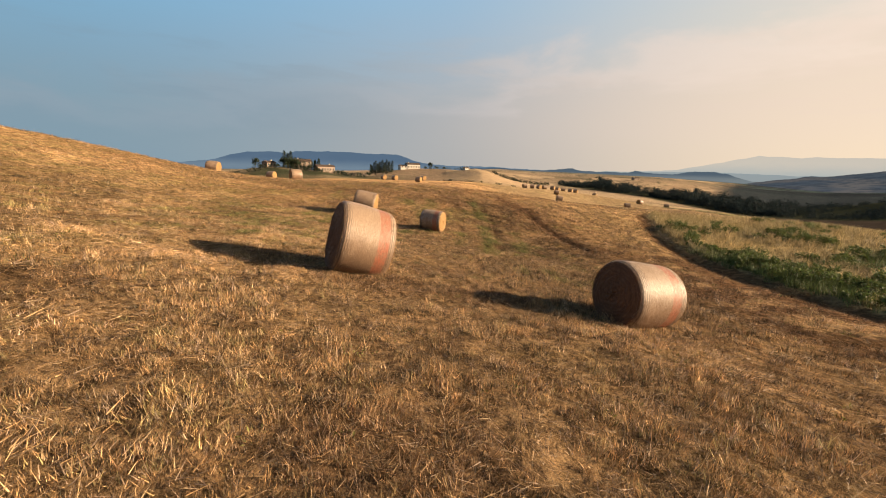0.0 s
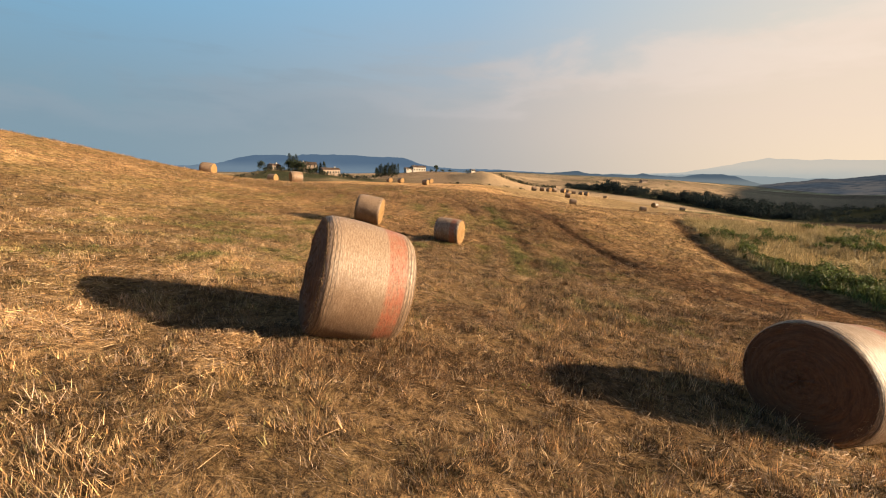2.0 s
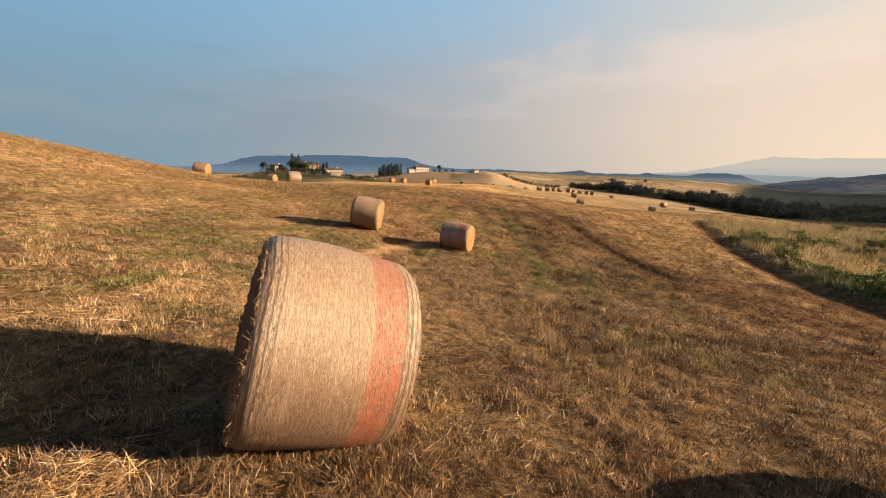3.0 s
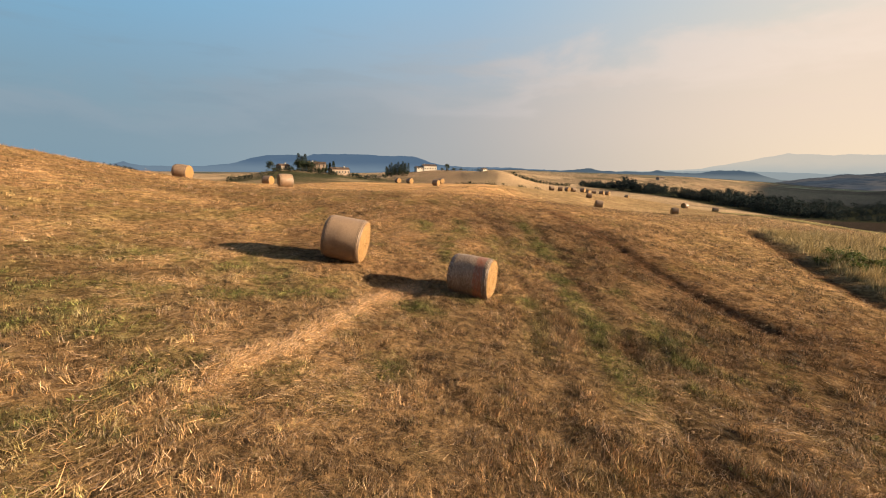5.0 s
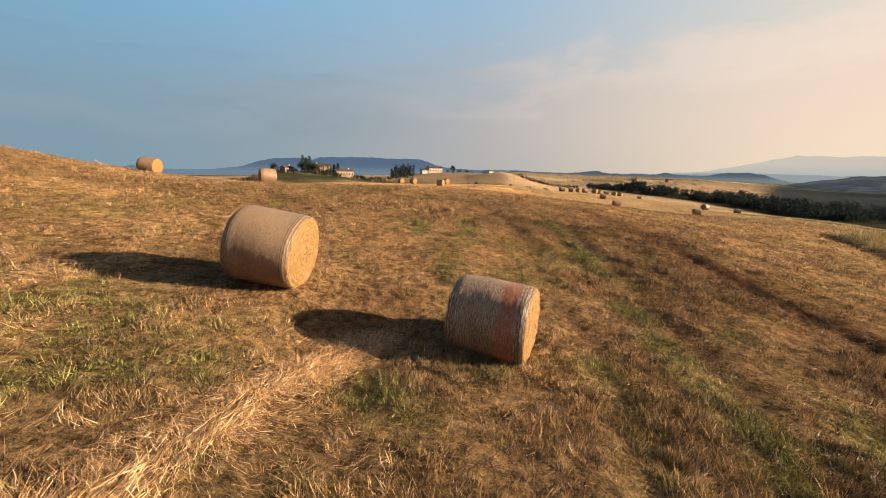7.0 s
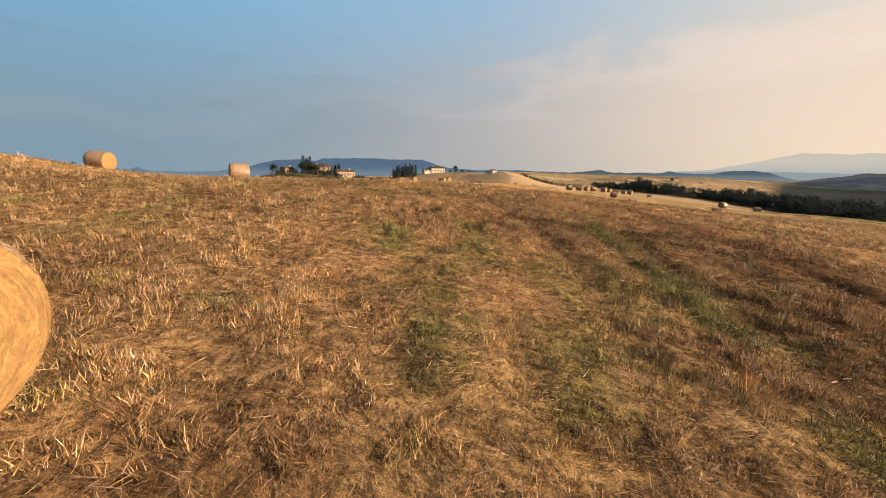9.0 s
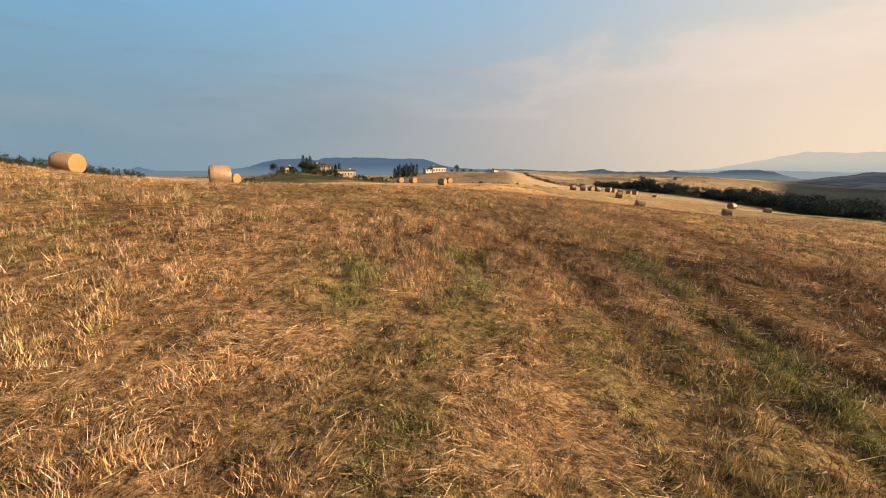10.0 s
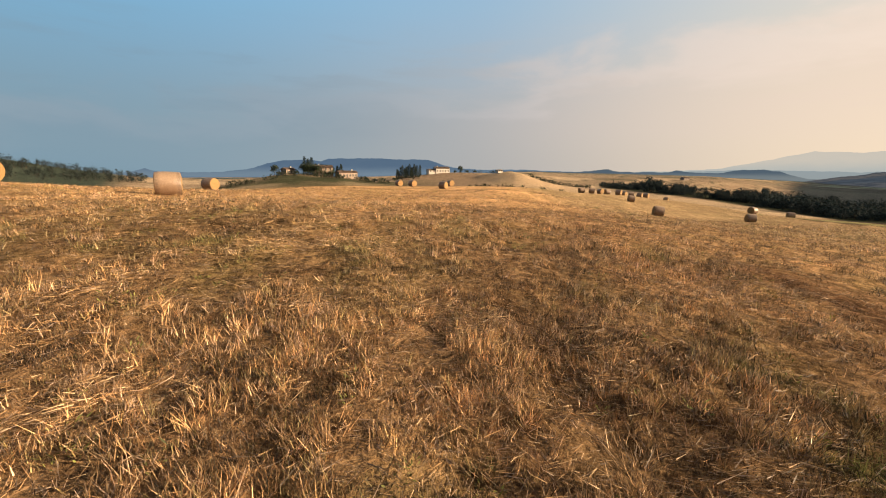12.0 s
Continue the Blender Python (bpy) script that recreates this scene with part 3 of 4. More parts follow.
def build_ground():
    cx, cy = 0.0, -6.0
    front = np.radians(np.arange(-66, 66.01, 0.4))
    back = np.radians(np.arange(75, 286, 4.0))
    az = np.r_[front, back]
    r = list(np.arange(0.4, 40, 0.25)) + list(np.arange(40, 56, 0.4))
    while r[-1] < 4600:
        r.append(r[-1] * 1.036)
    r = np.array(r)
    R, A = np.meshgrid(r, az, indexing="ij")
    x, y = cx + R * np.sin(A), cy + R * np.cos(A)
    z = height(x.ravel(), y.ravel())
    xf, yf = x.ravel(), y.ravel()
    cover = np.clip(1 - 1 / (1 + (np.hypot(xf + 0.8, yf - np.clip(yf, 1, 29)) / 8) ** 2), 0, 1)
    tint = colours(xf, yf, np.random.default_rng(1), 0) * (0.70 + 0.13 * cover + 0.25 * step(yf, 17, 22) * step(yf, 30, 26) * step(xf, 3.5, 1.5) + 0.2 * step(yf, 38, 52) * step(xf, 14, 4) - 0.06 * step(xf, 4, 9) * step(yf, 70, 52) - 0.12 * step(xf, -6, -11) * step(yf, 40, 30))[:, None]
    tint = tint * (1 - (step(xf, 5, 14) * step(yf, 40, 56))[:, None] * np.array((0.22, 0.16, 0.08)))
    far = np.maximum(step(np.hypot(xf, yf - 20), 120, 230), step(np.hypot(xf, yf - 20), 95, 110) * step(xf / np.maximum(yf - 20, 1), 0.85, 0.95))[:, None]
    # farther fields: stubble, ploughed earth and pasture in large lots, slightly greyed for haze
    lot = np.floor(wavy(xf * 0.8 + yf * 0.3, yf - 0.3 * xf, 130.0, 61, 2) * 9) % 5
    kinds = np.array([(0.36, 0.26, 0.165), (0.30, 0.21, 0.135), (0.40, 0.29, 0.185), (0.26, 0.19, 0.125), (0.33, 0.235, 0.15)])
    fields = kinds[lot.astype(int)]
    seam = np.abs((wavy(xf * 0.8 + yf * 0.3, yf - 0.3 * xf, 130.0, 61, 2) * 9) % 1 - 0.5)
    seam = (step(seam, 0.42, 0.47) * step(np.hypot(xf, yf), 420, 520))[:, None] * 0.7
    fields = fields * (1 - seam) + np.array((0.07, 0.07, 0.045)) * seam
    bearing, away = np.degrees(np.arctan2(xf + 0.8, yf - 26.7)), np.hypot(xf + 0.8, yf - 26.7)
    # the smooth stubble dome, ploughed on its far shoulder
    dome = (step(np.abs(bearing - 5 + 0.02 * (away - 340)), 6.5, 4.5) * step(away, 200, 240) * step(away, 430, 390))[:, None]
    fields = fields * (1 - dome) + np.array((0.37, 0.26, 0.16)) * dome
    plough = (step(bearing, -12, -10) * step(bearing, 1.5, -0.5) * step(away, 180, 220) * step(away, 420, 395))[:, None]
    fields = fields * (1 - plough) + np.array((0.25, 0.175, 0.115)) * plough
    # grey ploughed land and scrub in the valley, dark near slope across it; haze and shade painted in
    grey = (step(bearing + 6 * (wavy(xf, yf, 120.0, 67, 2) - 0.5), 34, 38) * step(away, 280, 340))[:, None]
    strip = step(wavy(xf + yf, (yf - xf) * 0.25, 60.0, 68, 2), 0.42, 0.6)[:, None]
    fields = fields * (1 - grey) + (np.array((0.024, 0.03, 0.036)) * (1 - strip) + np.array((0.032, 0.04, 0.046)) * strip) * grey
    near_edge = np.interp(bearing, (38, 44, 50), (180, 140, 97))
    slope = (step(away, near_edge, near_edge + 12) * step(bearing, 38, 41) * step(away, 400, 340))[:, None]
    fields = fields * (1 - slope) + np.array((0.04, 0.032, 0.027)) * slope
    wooded = np.interp(bearing, (16, 20, 24, 29, 33, 37, 41, 46), (430, 400, 360, 325, 305, 285, 255, 230))
    floor = (step(away, wooded - 25, wooded - 5) * step(away, wooded + 95 + 120 * step(bearing, 33, 38), wooded + 70 + 120 * step(bearing, 33, 38)) * step(bearing, 16, 18))[:, None]
    fields = fields * (1 - floor) + np.array((0.03, 0.034, 0.022)) * floor
    # far woods, the blue of the haze mixed into their colour
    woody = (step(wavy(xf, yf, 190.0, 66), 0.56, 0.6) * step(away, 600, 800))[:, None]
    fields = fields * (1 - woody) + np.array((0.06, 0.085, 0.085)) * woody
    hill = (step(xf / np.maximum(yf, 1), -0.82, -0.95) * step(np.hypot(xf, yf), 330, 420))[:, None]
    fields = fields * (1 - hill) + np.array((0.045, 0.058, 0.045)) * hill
    farm = (np.exp(-((xf + 92) / 62) ** 4 - ((yf - 265) / 75) ** 4) * (0.55 + 0.45 * step(wavy(xf, yf, 22.0, 69, 2), 0.35, 0.6)))[:, None]
    fields = fields * (1 - farm) + np.array((0.05, 0.054, 0.03)) * farm
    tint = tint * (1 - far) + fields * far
    # the unmown verge along the field's lower edge, with a rut before it
    edge = np.interp(bearing, (30, 34, 37, 39, 41, 44, 50), (190, 104, 92, 86, 83, 80, 74))
    verge = (step(away, edge, edge + 1.0) * step(away, 150, 125) * step(bearing, 31, 34))[:, None]
    tint = tint * (1 - verge) + np.array((0.24, 0.21, 0.10)) * verge
    rut = (step(np.abs(away - edge), 1.6, 0.6) * step(bearing, 31, 34))[:, None]
    tint = tint * (1 - rut) + np.array((0.07, 0.05, 0.034)) * rut
    p = patch(xf, yf)[:, None] * 0.8
    tint = tint * (1 - p) + np.array((0.30, 0.235, 0.115)) * p
    nr, na = len(r), len(az)
    i, j = np.meshgrid(np.arange(nr - 1), np.arange(na), indexing="ij")
    j2 = (j + 1) % na
    faces = np.stack([i * na + j, i * na + j2, (i + 1) * na + j2, (i + 1) * na + j], -1).reshape(-1, 4)
    verts = np.c_[xf, yf, z]
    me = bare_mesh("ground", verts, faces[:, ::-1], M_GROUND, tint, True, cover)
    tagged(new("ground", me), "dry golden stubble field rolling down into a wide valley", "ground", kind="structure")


build_ground()


def backdrop(name, dist, az0, az1, top, mat, label):
    """A far range: a sloping body under a crest line given as degrees of height over degrees of bearing."""
    az = np.arange(az0, az1, 0.12)
    crest = np.interp(az, [p[0] for p in top], [p[1] for p in top])
    crest = crest + 0.16 * (wavy(az * 10, az * 0, 9.0, 71) - 0.5) + 0.05 * (wavy(az * 10, az * 0, 2.4, 72) - 0.5)
    rows = []
    for back, share in ((-700, -0.2), (-450, 0.35), (-200, 0.8), (0, 1.0), (300, 0.6)):
        d = dist + back
        foot = -35.0
        z = foot + (dist * np.tan(np.radians(crest)) + 2.0 - foot) * max(share, 0.0)
        rows.append(np.c_[d * np.sin(np.radians(az)), d * np.cos(np.radians(az)), z])
    n = len(az)
    i, j = np.meshgrid(np.arange(len(rows) - 1), np.arange(n - 1), indexing="ij")
    faces = np.stack([i * n + j, i * n + j + 1, (i + 1) * n + j + 1, (i + 1) * n + j], -1).reshape(-1, 4)
    me = bare_mesh(name, np.vstack(rows), faces, mat, None, True)
    tagged(new(name, me), label, "hills", kind="structure")


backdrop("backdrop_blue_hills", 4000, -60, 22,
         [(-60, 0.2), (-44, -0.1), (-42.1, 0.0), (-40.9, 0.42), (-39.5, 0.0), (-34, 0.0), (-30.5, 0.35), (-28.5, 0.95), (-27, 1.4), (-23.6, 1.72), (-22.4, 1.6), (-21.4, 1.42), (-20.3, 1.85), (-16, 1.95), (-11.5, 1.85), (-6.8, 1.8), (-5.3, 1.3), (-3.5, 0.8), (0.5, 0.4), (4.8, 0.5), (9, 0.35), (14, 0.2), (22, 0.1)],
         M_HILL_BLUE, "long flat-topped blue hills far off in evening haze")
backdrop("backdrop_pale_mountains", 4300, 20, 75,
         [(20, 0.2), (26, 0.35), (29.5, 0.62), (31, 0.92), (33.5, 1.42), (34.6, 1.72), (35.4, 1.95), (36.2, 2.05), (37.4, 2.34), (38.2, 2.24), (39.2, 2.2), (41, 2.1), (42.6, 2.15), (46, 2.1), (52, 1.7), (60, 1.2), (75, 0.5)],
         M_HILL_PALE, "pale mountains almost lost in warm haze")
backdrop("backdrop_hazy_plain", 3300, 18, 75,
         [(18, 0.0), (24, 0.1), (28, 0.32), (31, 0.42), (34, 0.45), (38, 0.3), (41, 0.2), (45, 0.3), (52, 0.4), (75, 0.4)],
         M_HILL_PLAIN, "low plain before the mountains, painted in haze blue")
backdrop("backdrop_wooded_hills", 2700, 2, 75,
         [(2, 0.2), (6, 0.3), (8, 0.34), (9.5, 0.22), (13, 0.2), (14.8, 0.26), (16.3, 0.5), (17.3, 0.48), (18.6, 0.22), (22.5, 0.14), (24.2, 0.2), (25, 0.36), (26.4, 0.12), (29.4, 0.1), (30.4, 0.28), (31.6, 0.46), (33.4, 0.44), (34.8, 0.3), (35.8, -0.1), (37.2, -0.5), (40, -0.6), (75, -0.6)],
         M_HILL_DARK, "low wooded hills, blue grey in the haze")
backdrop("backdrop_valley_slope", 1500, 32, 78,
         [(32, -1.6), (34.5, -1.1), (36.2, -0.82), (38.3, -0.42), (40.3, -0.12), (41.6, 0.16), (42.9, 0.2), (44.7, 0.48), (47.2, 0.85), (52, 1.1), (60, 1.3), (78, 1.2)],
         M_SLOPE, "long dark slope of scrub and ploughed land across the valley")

# ---- bales ----


def bale_mesh(radius, length, seed, fine, taper=0.0):
    """The rolled side: rounded at both rims, slightly uneven and sagging where it lies."""
    rng = np.random.default_rng(seed)
    segs, rings = (128, 44) if fine else (32, 8)
    t = np.linspace(0, 2 * np.pi, segs, endpoint=False)
    s = np.linspace(-1, 1, rings)
    T, S = np.meshgrid(t, s)
    lump = 0.018 * np.sin(2 * T + rng.random() * 6) + 0.012 * np.sin(3 * T + S * 2 + rng.random() * 6) + 0.016 * (wavy(T * 8, S * 5 + 40 * seed, 3.0, seed) - 0.5)
    lines = 0.006 * (wavy(S * 60 + 9 * seed, T * 0.6, 1.0, seed + 3, 2) - 0.5) if fine else 0
    rim = 1 + 0.02 * (1 - S * S) - 0.06 * np.clip((np.abs(S) - 0.84) / 0.16, 0, 1) ** 2
    sag = -0.01 * np.exp(-((S - 0.35) / 0.3) ** 2) * np.clip(np.cos(T), 0, 1) ** 2
    r = radius * rim * (1 + lump - taper * S + sag) + lines
    y, z = r * np.sin(T), r * np.cos(T)
    z = np.where(z < -0.86 * radius, -0.86 * radius + (z + 0.86 * radius) * 0.45, z)
    x = S * length / 2
    v = np.stack([x, y, z], -1).reshape(-1, 3)
    i, j = np.meshgrid(np.arange(rings - 1), np.arange(segs), indexing="ij")
    j2 = (j + 1) % segs
    f = np.stack([i * segs + j, (i + 1) * segs + j, (i + 1) * segs + j2, i * segs + j2], -1).reshape(-1, 4)
    return v, f, v.reshape(rings, segs, 3)


def end_mesh(rim, sign, seed, fine):
    """The flat end: rolled straw, raised in rough rings, joined to the rim."""
    segs, rings = len(rim), 26 if fine else 5
    k = np.linspace(1, 0.0, rings)[:, None]
    c = rim.mean(0)
    ang = np.linspace(0, 2 * np.pi, segs, endpoint=False)[None]
    p = c + (rim - c)[None] * k[..., None]
    swell = (0.045 * (1 - k ** 2) + (0.008 * np.sin(k * 60 + ang + 5 * wavy(k * 8 + ang * 0, ang * 2, 1.5, seed)) + 0.05 * (wavy(k * 14 + ang * 0, ang * 3, 1.0, seed) - 0.5)) * (k < 0.99)) * (k < 1)
    p[..., 0] += sign * swell
    v = p.reshape(-1, 3)
    i, j = np.meshgrid(np.arange(rings - 1), np.arange(segs), indexing="ij")
    j2 = (j + 1) % segs
    f = np.stack([i * segs + j, i * segs + j2, (i + 1) * segs + j2, (i + 1) * segs + j], -1).reshape(-1, 4)
    return v, f if sign > 0 else f[:, ::-1]


def wisps(radius, length, seed, count):
    """Loose straws standing out of the rims and ends."""
    rng = np.random.default_rng(seed)
    t = rng.random(count) * 2 * np.pi
    sign = np.where(rng.random(count) < 0.5, -1.0, 1.0)
    rr = radius * np.where(rng.random(count) < 0.6, 0.93 + 0.06 * rng.random(count), np.sqrt(rng.random(count)) * 0.92)
    base = np.c_[sign * length / 2 * (0.97 + 0.03 * rng.random(count)), rr * np.sin(t), rr * np.cos(t)]
    tang = np.c_[np.zeros(count), np.cos(t), -np.sin(t)]
    out = np.c_[sign * rng.random(count) * 0.9, rng.normal(0, 0.4, (count, 2))] + tang * rng.normal(0, 0.8, count)[:, None]
    out = out / np.linalg.norm(out, axis=1)[:, None] * (0.02 + 0.055 * rng.random(count) ** 2)[:, None]
    side = np.cross(out, rng.normal(0, 1, (count, 3)))
    side = side / np.linalg.norm(side, axis=1)[:, None] * 0.0015
    v = np.stack([base - side, base + side, base + out], 1).reshape(-1, 3)
    f = np.arange(3 * count).reshape(-1, 3)
    tint = np.repeat(STRAW[rng.integers(0, 4, count)], 3, 0)
    return v, f, tint


def round_bale(radius, length, seed, wrap, label, fine=True, taper=0.0, end=M_END):
    thing = new("round_bale")
    v, f, grid = bale_mesh(radius, length, seed, fine, taper)
    part_mesh("straw_roll", bare_mesh("straw_roll", v, f, wrap, None, True), thing, "rolled straw under pale netting")
    for sign, rim in ((-1, grid[0]), (1, grid[-1])):
        ev, ef = end_mesh(rim, sign, seed + 7, fine)
        part_mesh("bale_end", bare_mesh("bale_end", ev, ef, end, None, True), thing, "golden coiled straw end" if end == M_END else "coiled straw end with its shade painted dark brown")
    if fine:
        wv, wf, wt = wisps(radius, length, seed + 11, 4200)
        loose = part_mesh("loose_straw", bare_mesh("loose_straw", wv, wf, M_STUBBLE, wt), thing)
        tagged(loose, "stray straws sticking out", kind="stuff")
    return tagged(thing, label, "hay bale", "round bales in the field")


def lay(thing, x, y, yaw, radius):
    """Set a bale on the slope, its axis along yaw."""
    dx, dy = 0.5 * math.cos(radians(yaw)), 0.5 * math.sin(radians(yaw))
    tilt = math.atan2(ground_at(x + dx, y + dy) - ground_at(x - dx, y - dy), 1.0)
    z = (ground_at(x + dx, y + dy) + ground_at(x - dx, y - dy)) / 2 + radius * 0.90
    return Matrix.Translation((x, y, z)) @ Euler((0, -tilt, radians(yaw))).to_matrix().to_4x4()


NEAR_BALES = [  # x, y, z, yaw, tilt, radius, length, wrap, label
    (-1.68, 8.07, 0.70, 25, -15, 0.73, 1.10, M_WRAP, "large tilted round straw bale, pale netting with a red stripe"),
    (4.01, 7.45, -0.14, 19, -7, 0.65, 1.17, M_WRAP, "round straw bale with shiny netting and a dark shaded end"),
    (-4.13, 21.02, 0.35, -1, -10, 0.635, 1.07, M_WRAP_PLAIN, "round straw bale with a bright golden coiled end"),
    (-0.50, 20.03, -0.39, -19, -3, 0.545, 1.06, M_WRAP_WHITE, "smaller round straw bale with white netting and a red stripe")]
for n, (x, y, z, yaw, lean, radius, length, wrap, label) in enumerate(NEAR_BALES):
    b = round_bale(radius, length, 3 + n, wrap, label, True, (0.025, 0.02, 0.0, 0.0)[n], M_END_SHADED if n < 2 else M_END)
    b.matrix_world = Matrix.Translation((x, y, z)) @ Euler((0, -radians(lean), radians(yaw))).to_matrix().to_4x4()
far_bale = round_bale(0.68, 1.22, 31, M_WRAP_PLAIN, "round straw bale lying on the open stubble", False)
FAR_BALES = [(-17.8, 47.7, 38), (-26.3, 45.5, 5), (-29.6, 68.2, -10), (23.2, 80.8, -9), (42.5, 92.6, -10), (53.2, 108.7, 25), (61.3, 110.1, -22), (-17.4, 113.0, -48), (-13.5, 107.0, -42),
             (-6.5, 97.5, -25), (-6.2, 112.5, -52), (30.8, 110.6, -10), (34.6, 129.0, -40), (45.4, 139.2, -42), (43.0, 137.6, -35), (39.4, 133.8, -15), (58.1, 155.5, -40),
             (27.8, 128.2, -8), (30.3, 129.5, -60), (32.4, 131.0, 15), (25.4, 128.5, 10), (37.2, 133.0, -45)]
for n, (x, y, yaw) in enumerate(FAR_BALES):
    m = lay(far_bale, x, y, yaw, 0.68)
    if n == 0:
        far_bale.matrix_world = m
    else:
        copy_thing(far_bale, m)

# ---- growth ----


def sown(rng, dense, reach, cell=0.5, share=None):
    """Places strewn over the field, thinning out with distance from the way across it."""
    gx, gy = np.meshgrid(np.arange(-62, 62, cell), np.arange(0.5, 88, cell))
    gx, gy = gx.ravel(), gy.ravel()
    far = np.hypot(gx + 0.8, gy - np.clip(gy, 1, 29))
    many = dense * cell * cell / (1 + (far / reach) ** 2)
    many = many * (np.abs(gx + 0.6) < (gy + 1.0) * 1.25 + 1.5) * (patch(gx, gy) < 0.5)
    live = many > 0
    gx, gy, many = gx[live], gy[live], many[live]
    if share is not None:
        many = many * share(gx + cell / 2, gy + cell / 2)
    n = rng.poisson(many)
    gx, gy = np.repeat(gx, n), np.repeat(gy, n)
    x, y = gx + cell * rng.random(len(gx)), gy + cell * rng.random(len(gx))
    return x, y, np.hypot(x + 0.8, y - np.clip(y, 1, 29))


def clumps(x, y):
    """How thickly the stubble stands: clumps and mown rows with bare earth between."""
    row = 0.10 * (furrow(x, y) - 0.5) * step(y, 9, 15)
    return np.clip((0.62 * wavy(x, y, 0.34, 51, 2) + 0.38 * wavy(x, y, 1.7, 52, 2) + row - 0.385) * 6.0, 0.03, 1.0)


def build_stubble():
    rng = np.random.default_rng(5)
    x, y, far = sown(rng, 600, 4.0, 0.3, lambda u, v: 1 - 0.35 * zones(u, v)[2] - 0.5 * np.exp(-(by_line(u, v, GULLY, 2.0) / 0.4) ** 2) * step(v, 19, 21))
    keep = rng.random(len(x)) < clumps(x, y)
    x, y, far = x[keep], y[keep], far[keep]
    n, per = len(x), 8
    big = 1 + far / 16
    # each tuft leans its own way, and is greyer or brighter than the next
    la, ll = rng.random(n) * 2 * np.pi, 0.8 * rng.random(n)
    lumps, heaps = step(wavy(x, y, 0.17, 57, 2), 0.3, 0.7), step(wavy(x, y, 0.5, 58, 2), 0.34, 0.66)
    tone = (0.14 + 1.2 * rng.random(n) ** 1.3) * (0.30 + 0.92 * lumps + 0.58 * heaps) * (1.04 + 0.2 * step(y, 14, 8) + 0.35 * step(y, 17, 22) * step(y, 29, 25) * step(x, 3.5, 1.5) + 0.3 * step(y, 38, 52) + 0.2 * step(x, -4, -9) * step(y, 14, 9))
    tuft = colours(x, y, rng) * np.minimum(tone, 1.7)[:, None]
    tall = 0.098 * (0.45 + 0.75 * rng.random(n) + 0.2 * (rng.random(n) > 0.95)) * (0.55 + 0.8 * wavy(x, y, 2.0, 77, 2)) * (1 + 0.6 * rank(x, y)) * (0.62 + 0.4 * lumps + 0.36 * heaps)
    z, zx, zy = height(x, y), height(x + 0.06, y), height(x, y + 0.06)
    zx, zy = (zx - z) / 0.06, (zy - z) / 0.06
    x, y, z, zx, zy, big, la, ll, tall, tuft = (np.repeat(q, per, 0) for q in (x, y, z, zx, zy, big, la, ll, tall, tuft))
    n = len(x)
    sx, sy = rng.normal(0, 0.030, n) * big, rng.normal(0, 0.030, n) * big
    x, y, z = x + sx, y + sy, z + zx * sx + zy * sy
    a = rng.random(n) * 2 * np.pi
    own = 0.08 + 0.6 * rng.random(n)
    out = np.c_[np.cos(la) * ll + np.cos(a) * own, np.sin(la) * ll + np.sin(a) * own, np.ones(n)]
    length = tall * (0.55 + 0.65 * rng.random(n)) * np.sqrt(big)
    out = out / np.linalg.norm(out, axis=1)[:, None] * length[:, None]
    b = rng.random(n) * 2 * np.pi
    side = np.c_[np.cos(b), np.sin(b), np.zeros(n)] * (0.0029 * (0.6 + 0.8 * rng.random(n)) * big)[:, None]
    base = np.c_[x, y, z - 0.012]
    v = np.stack([base - side, base + side, base + out], 1).reshape(-1, 3)
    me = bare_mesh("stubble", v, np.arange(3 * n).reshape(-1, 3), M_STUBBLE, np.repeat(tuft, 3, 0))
    tagged(new("stubble", me), "dry golden cut stubble with green weeds between", "grass", kind="stuff")


def build_litter():
    """Loose straws lying across the stubble, thick along the swept rows."""
    rng = np.random.default_rng(6)
    x, y, far = sown(rng, 3400, 4.2, 0.2, lambda u, v: 0.22 + 0.78 * zones(u, v)[1] ** 1.3)
    pale = zones(x, y)[1]
    n = len(x)
    big = 1 + far / 13
    swirl = wavy(x, y, 0.8, 91, 2) * 4 * np.pi
    a = swirl * (1 - 0.75 * pale) + 1.2 * pale + rng.normal(0, 0.5, n)
    length = (0.05 + 0.13 * rng.random(n) ** 1.5 + 0.12 * (rng.random(n) > 0.95)) * np.sqrt(big)
    out = np.c_[np.cos(a), np.sin(a), rng.normal(0.12, 0.2, n)] * length[:, None]
    side = np.c_[-np.sin(a), np.cos(a), rng.normal(0, 0.6, n)] * (0.0016 * (0.6 + 0.8 * rng.random(n)) * big)[:, None]
    base = np.c_[x, y, height(x, y) + 0.012 + (0.03 + 0.07 * pale) * rng.random(n)]
    v = np.stack([base - side, base + side, base + out], 1).reshape(-1, 3)
    c = STRAW[rng.integers(0, 5, n)] * (0.5 + 0.6 * rng.random(n) ** 1.5 + 0.7 * pale)[:, None]
    me = bare_mesh("straw_litter", v, np.arange(3 * n).reshape(-1, 3), M_STUBBLE, np.repeat(c, 3, 0))
    tagged(new("straw_litter", me), "loose pale straw lying over the stubble", "straw", kind="stuff")


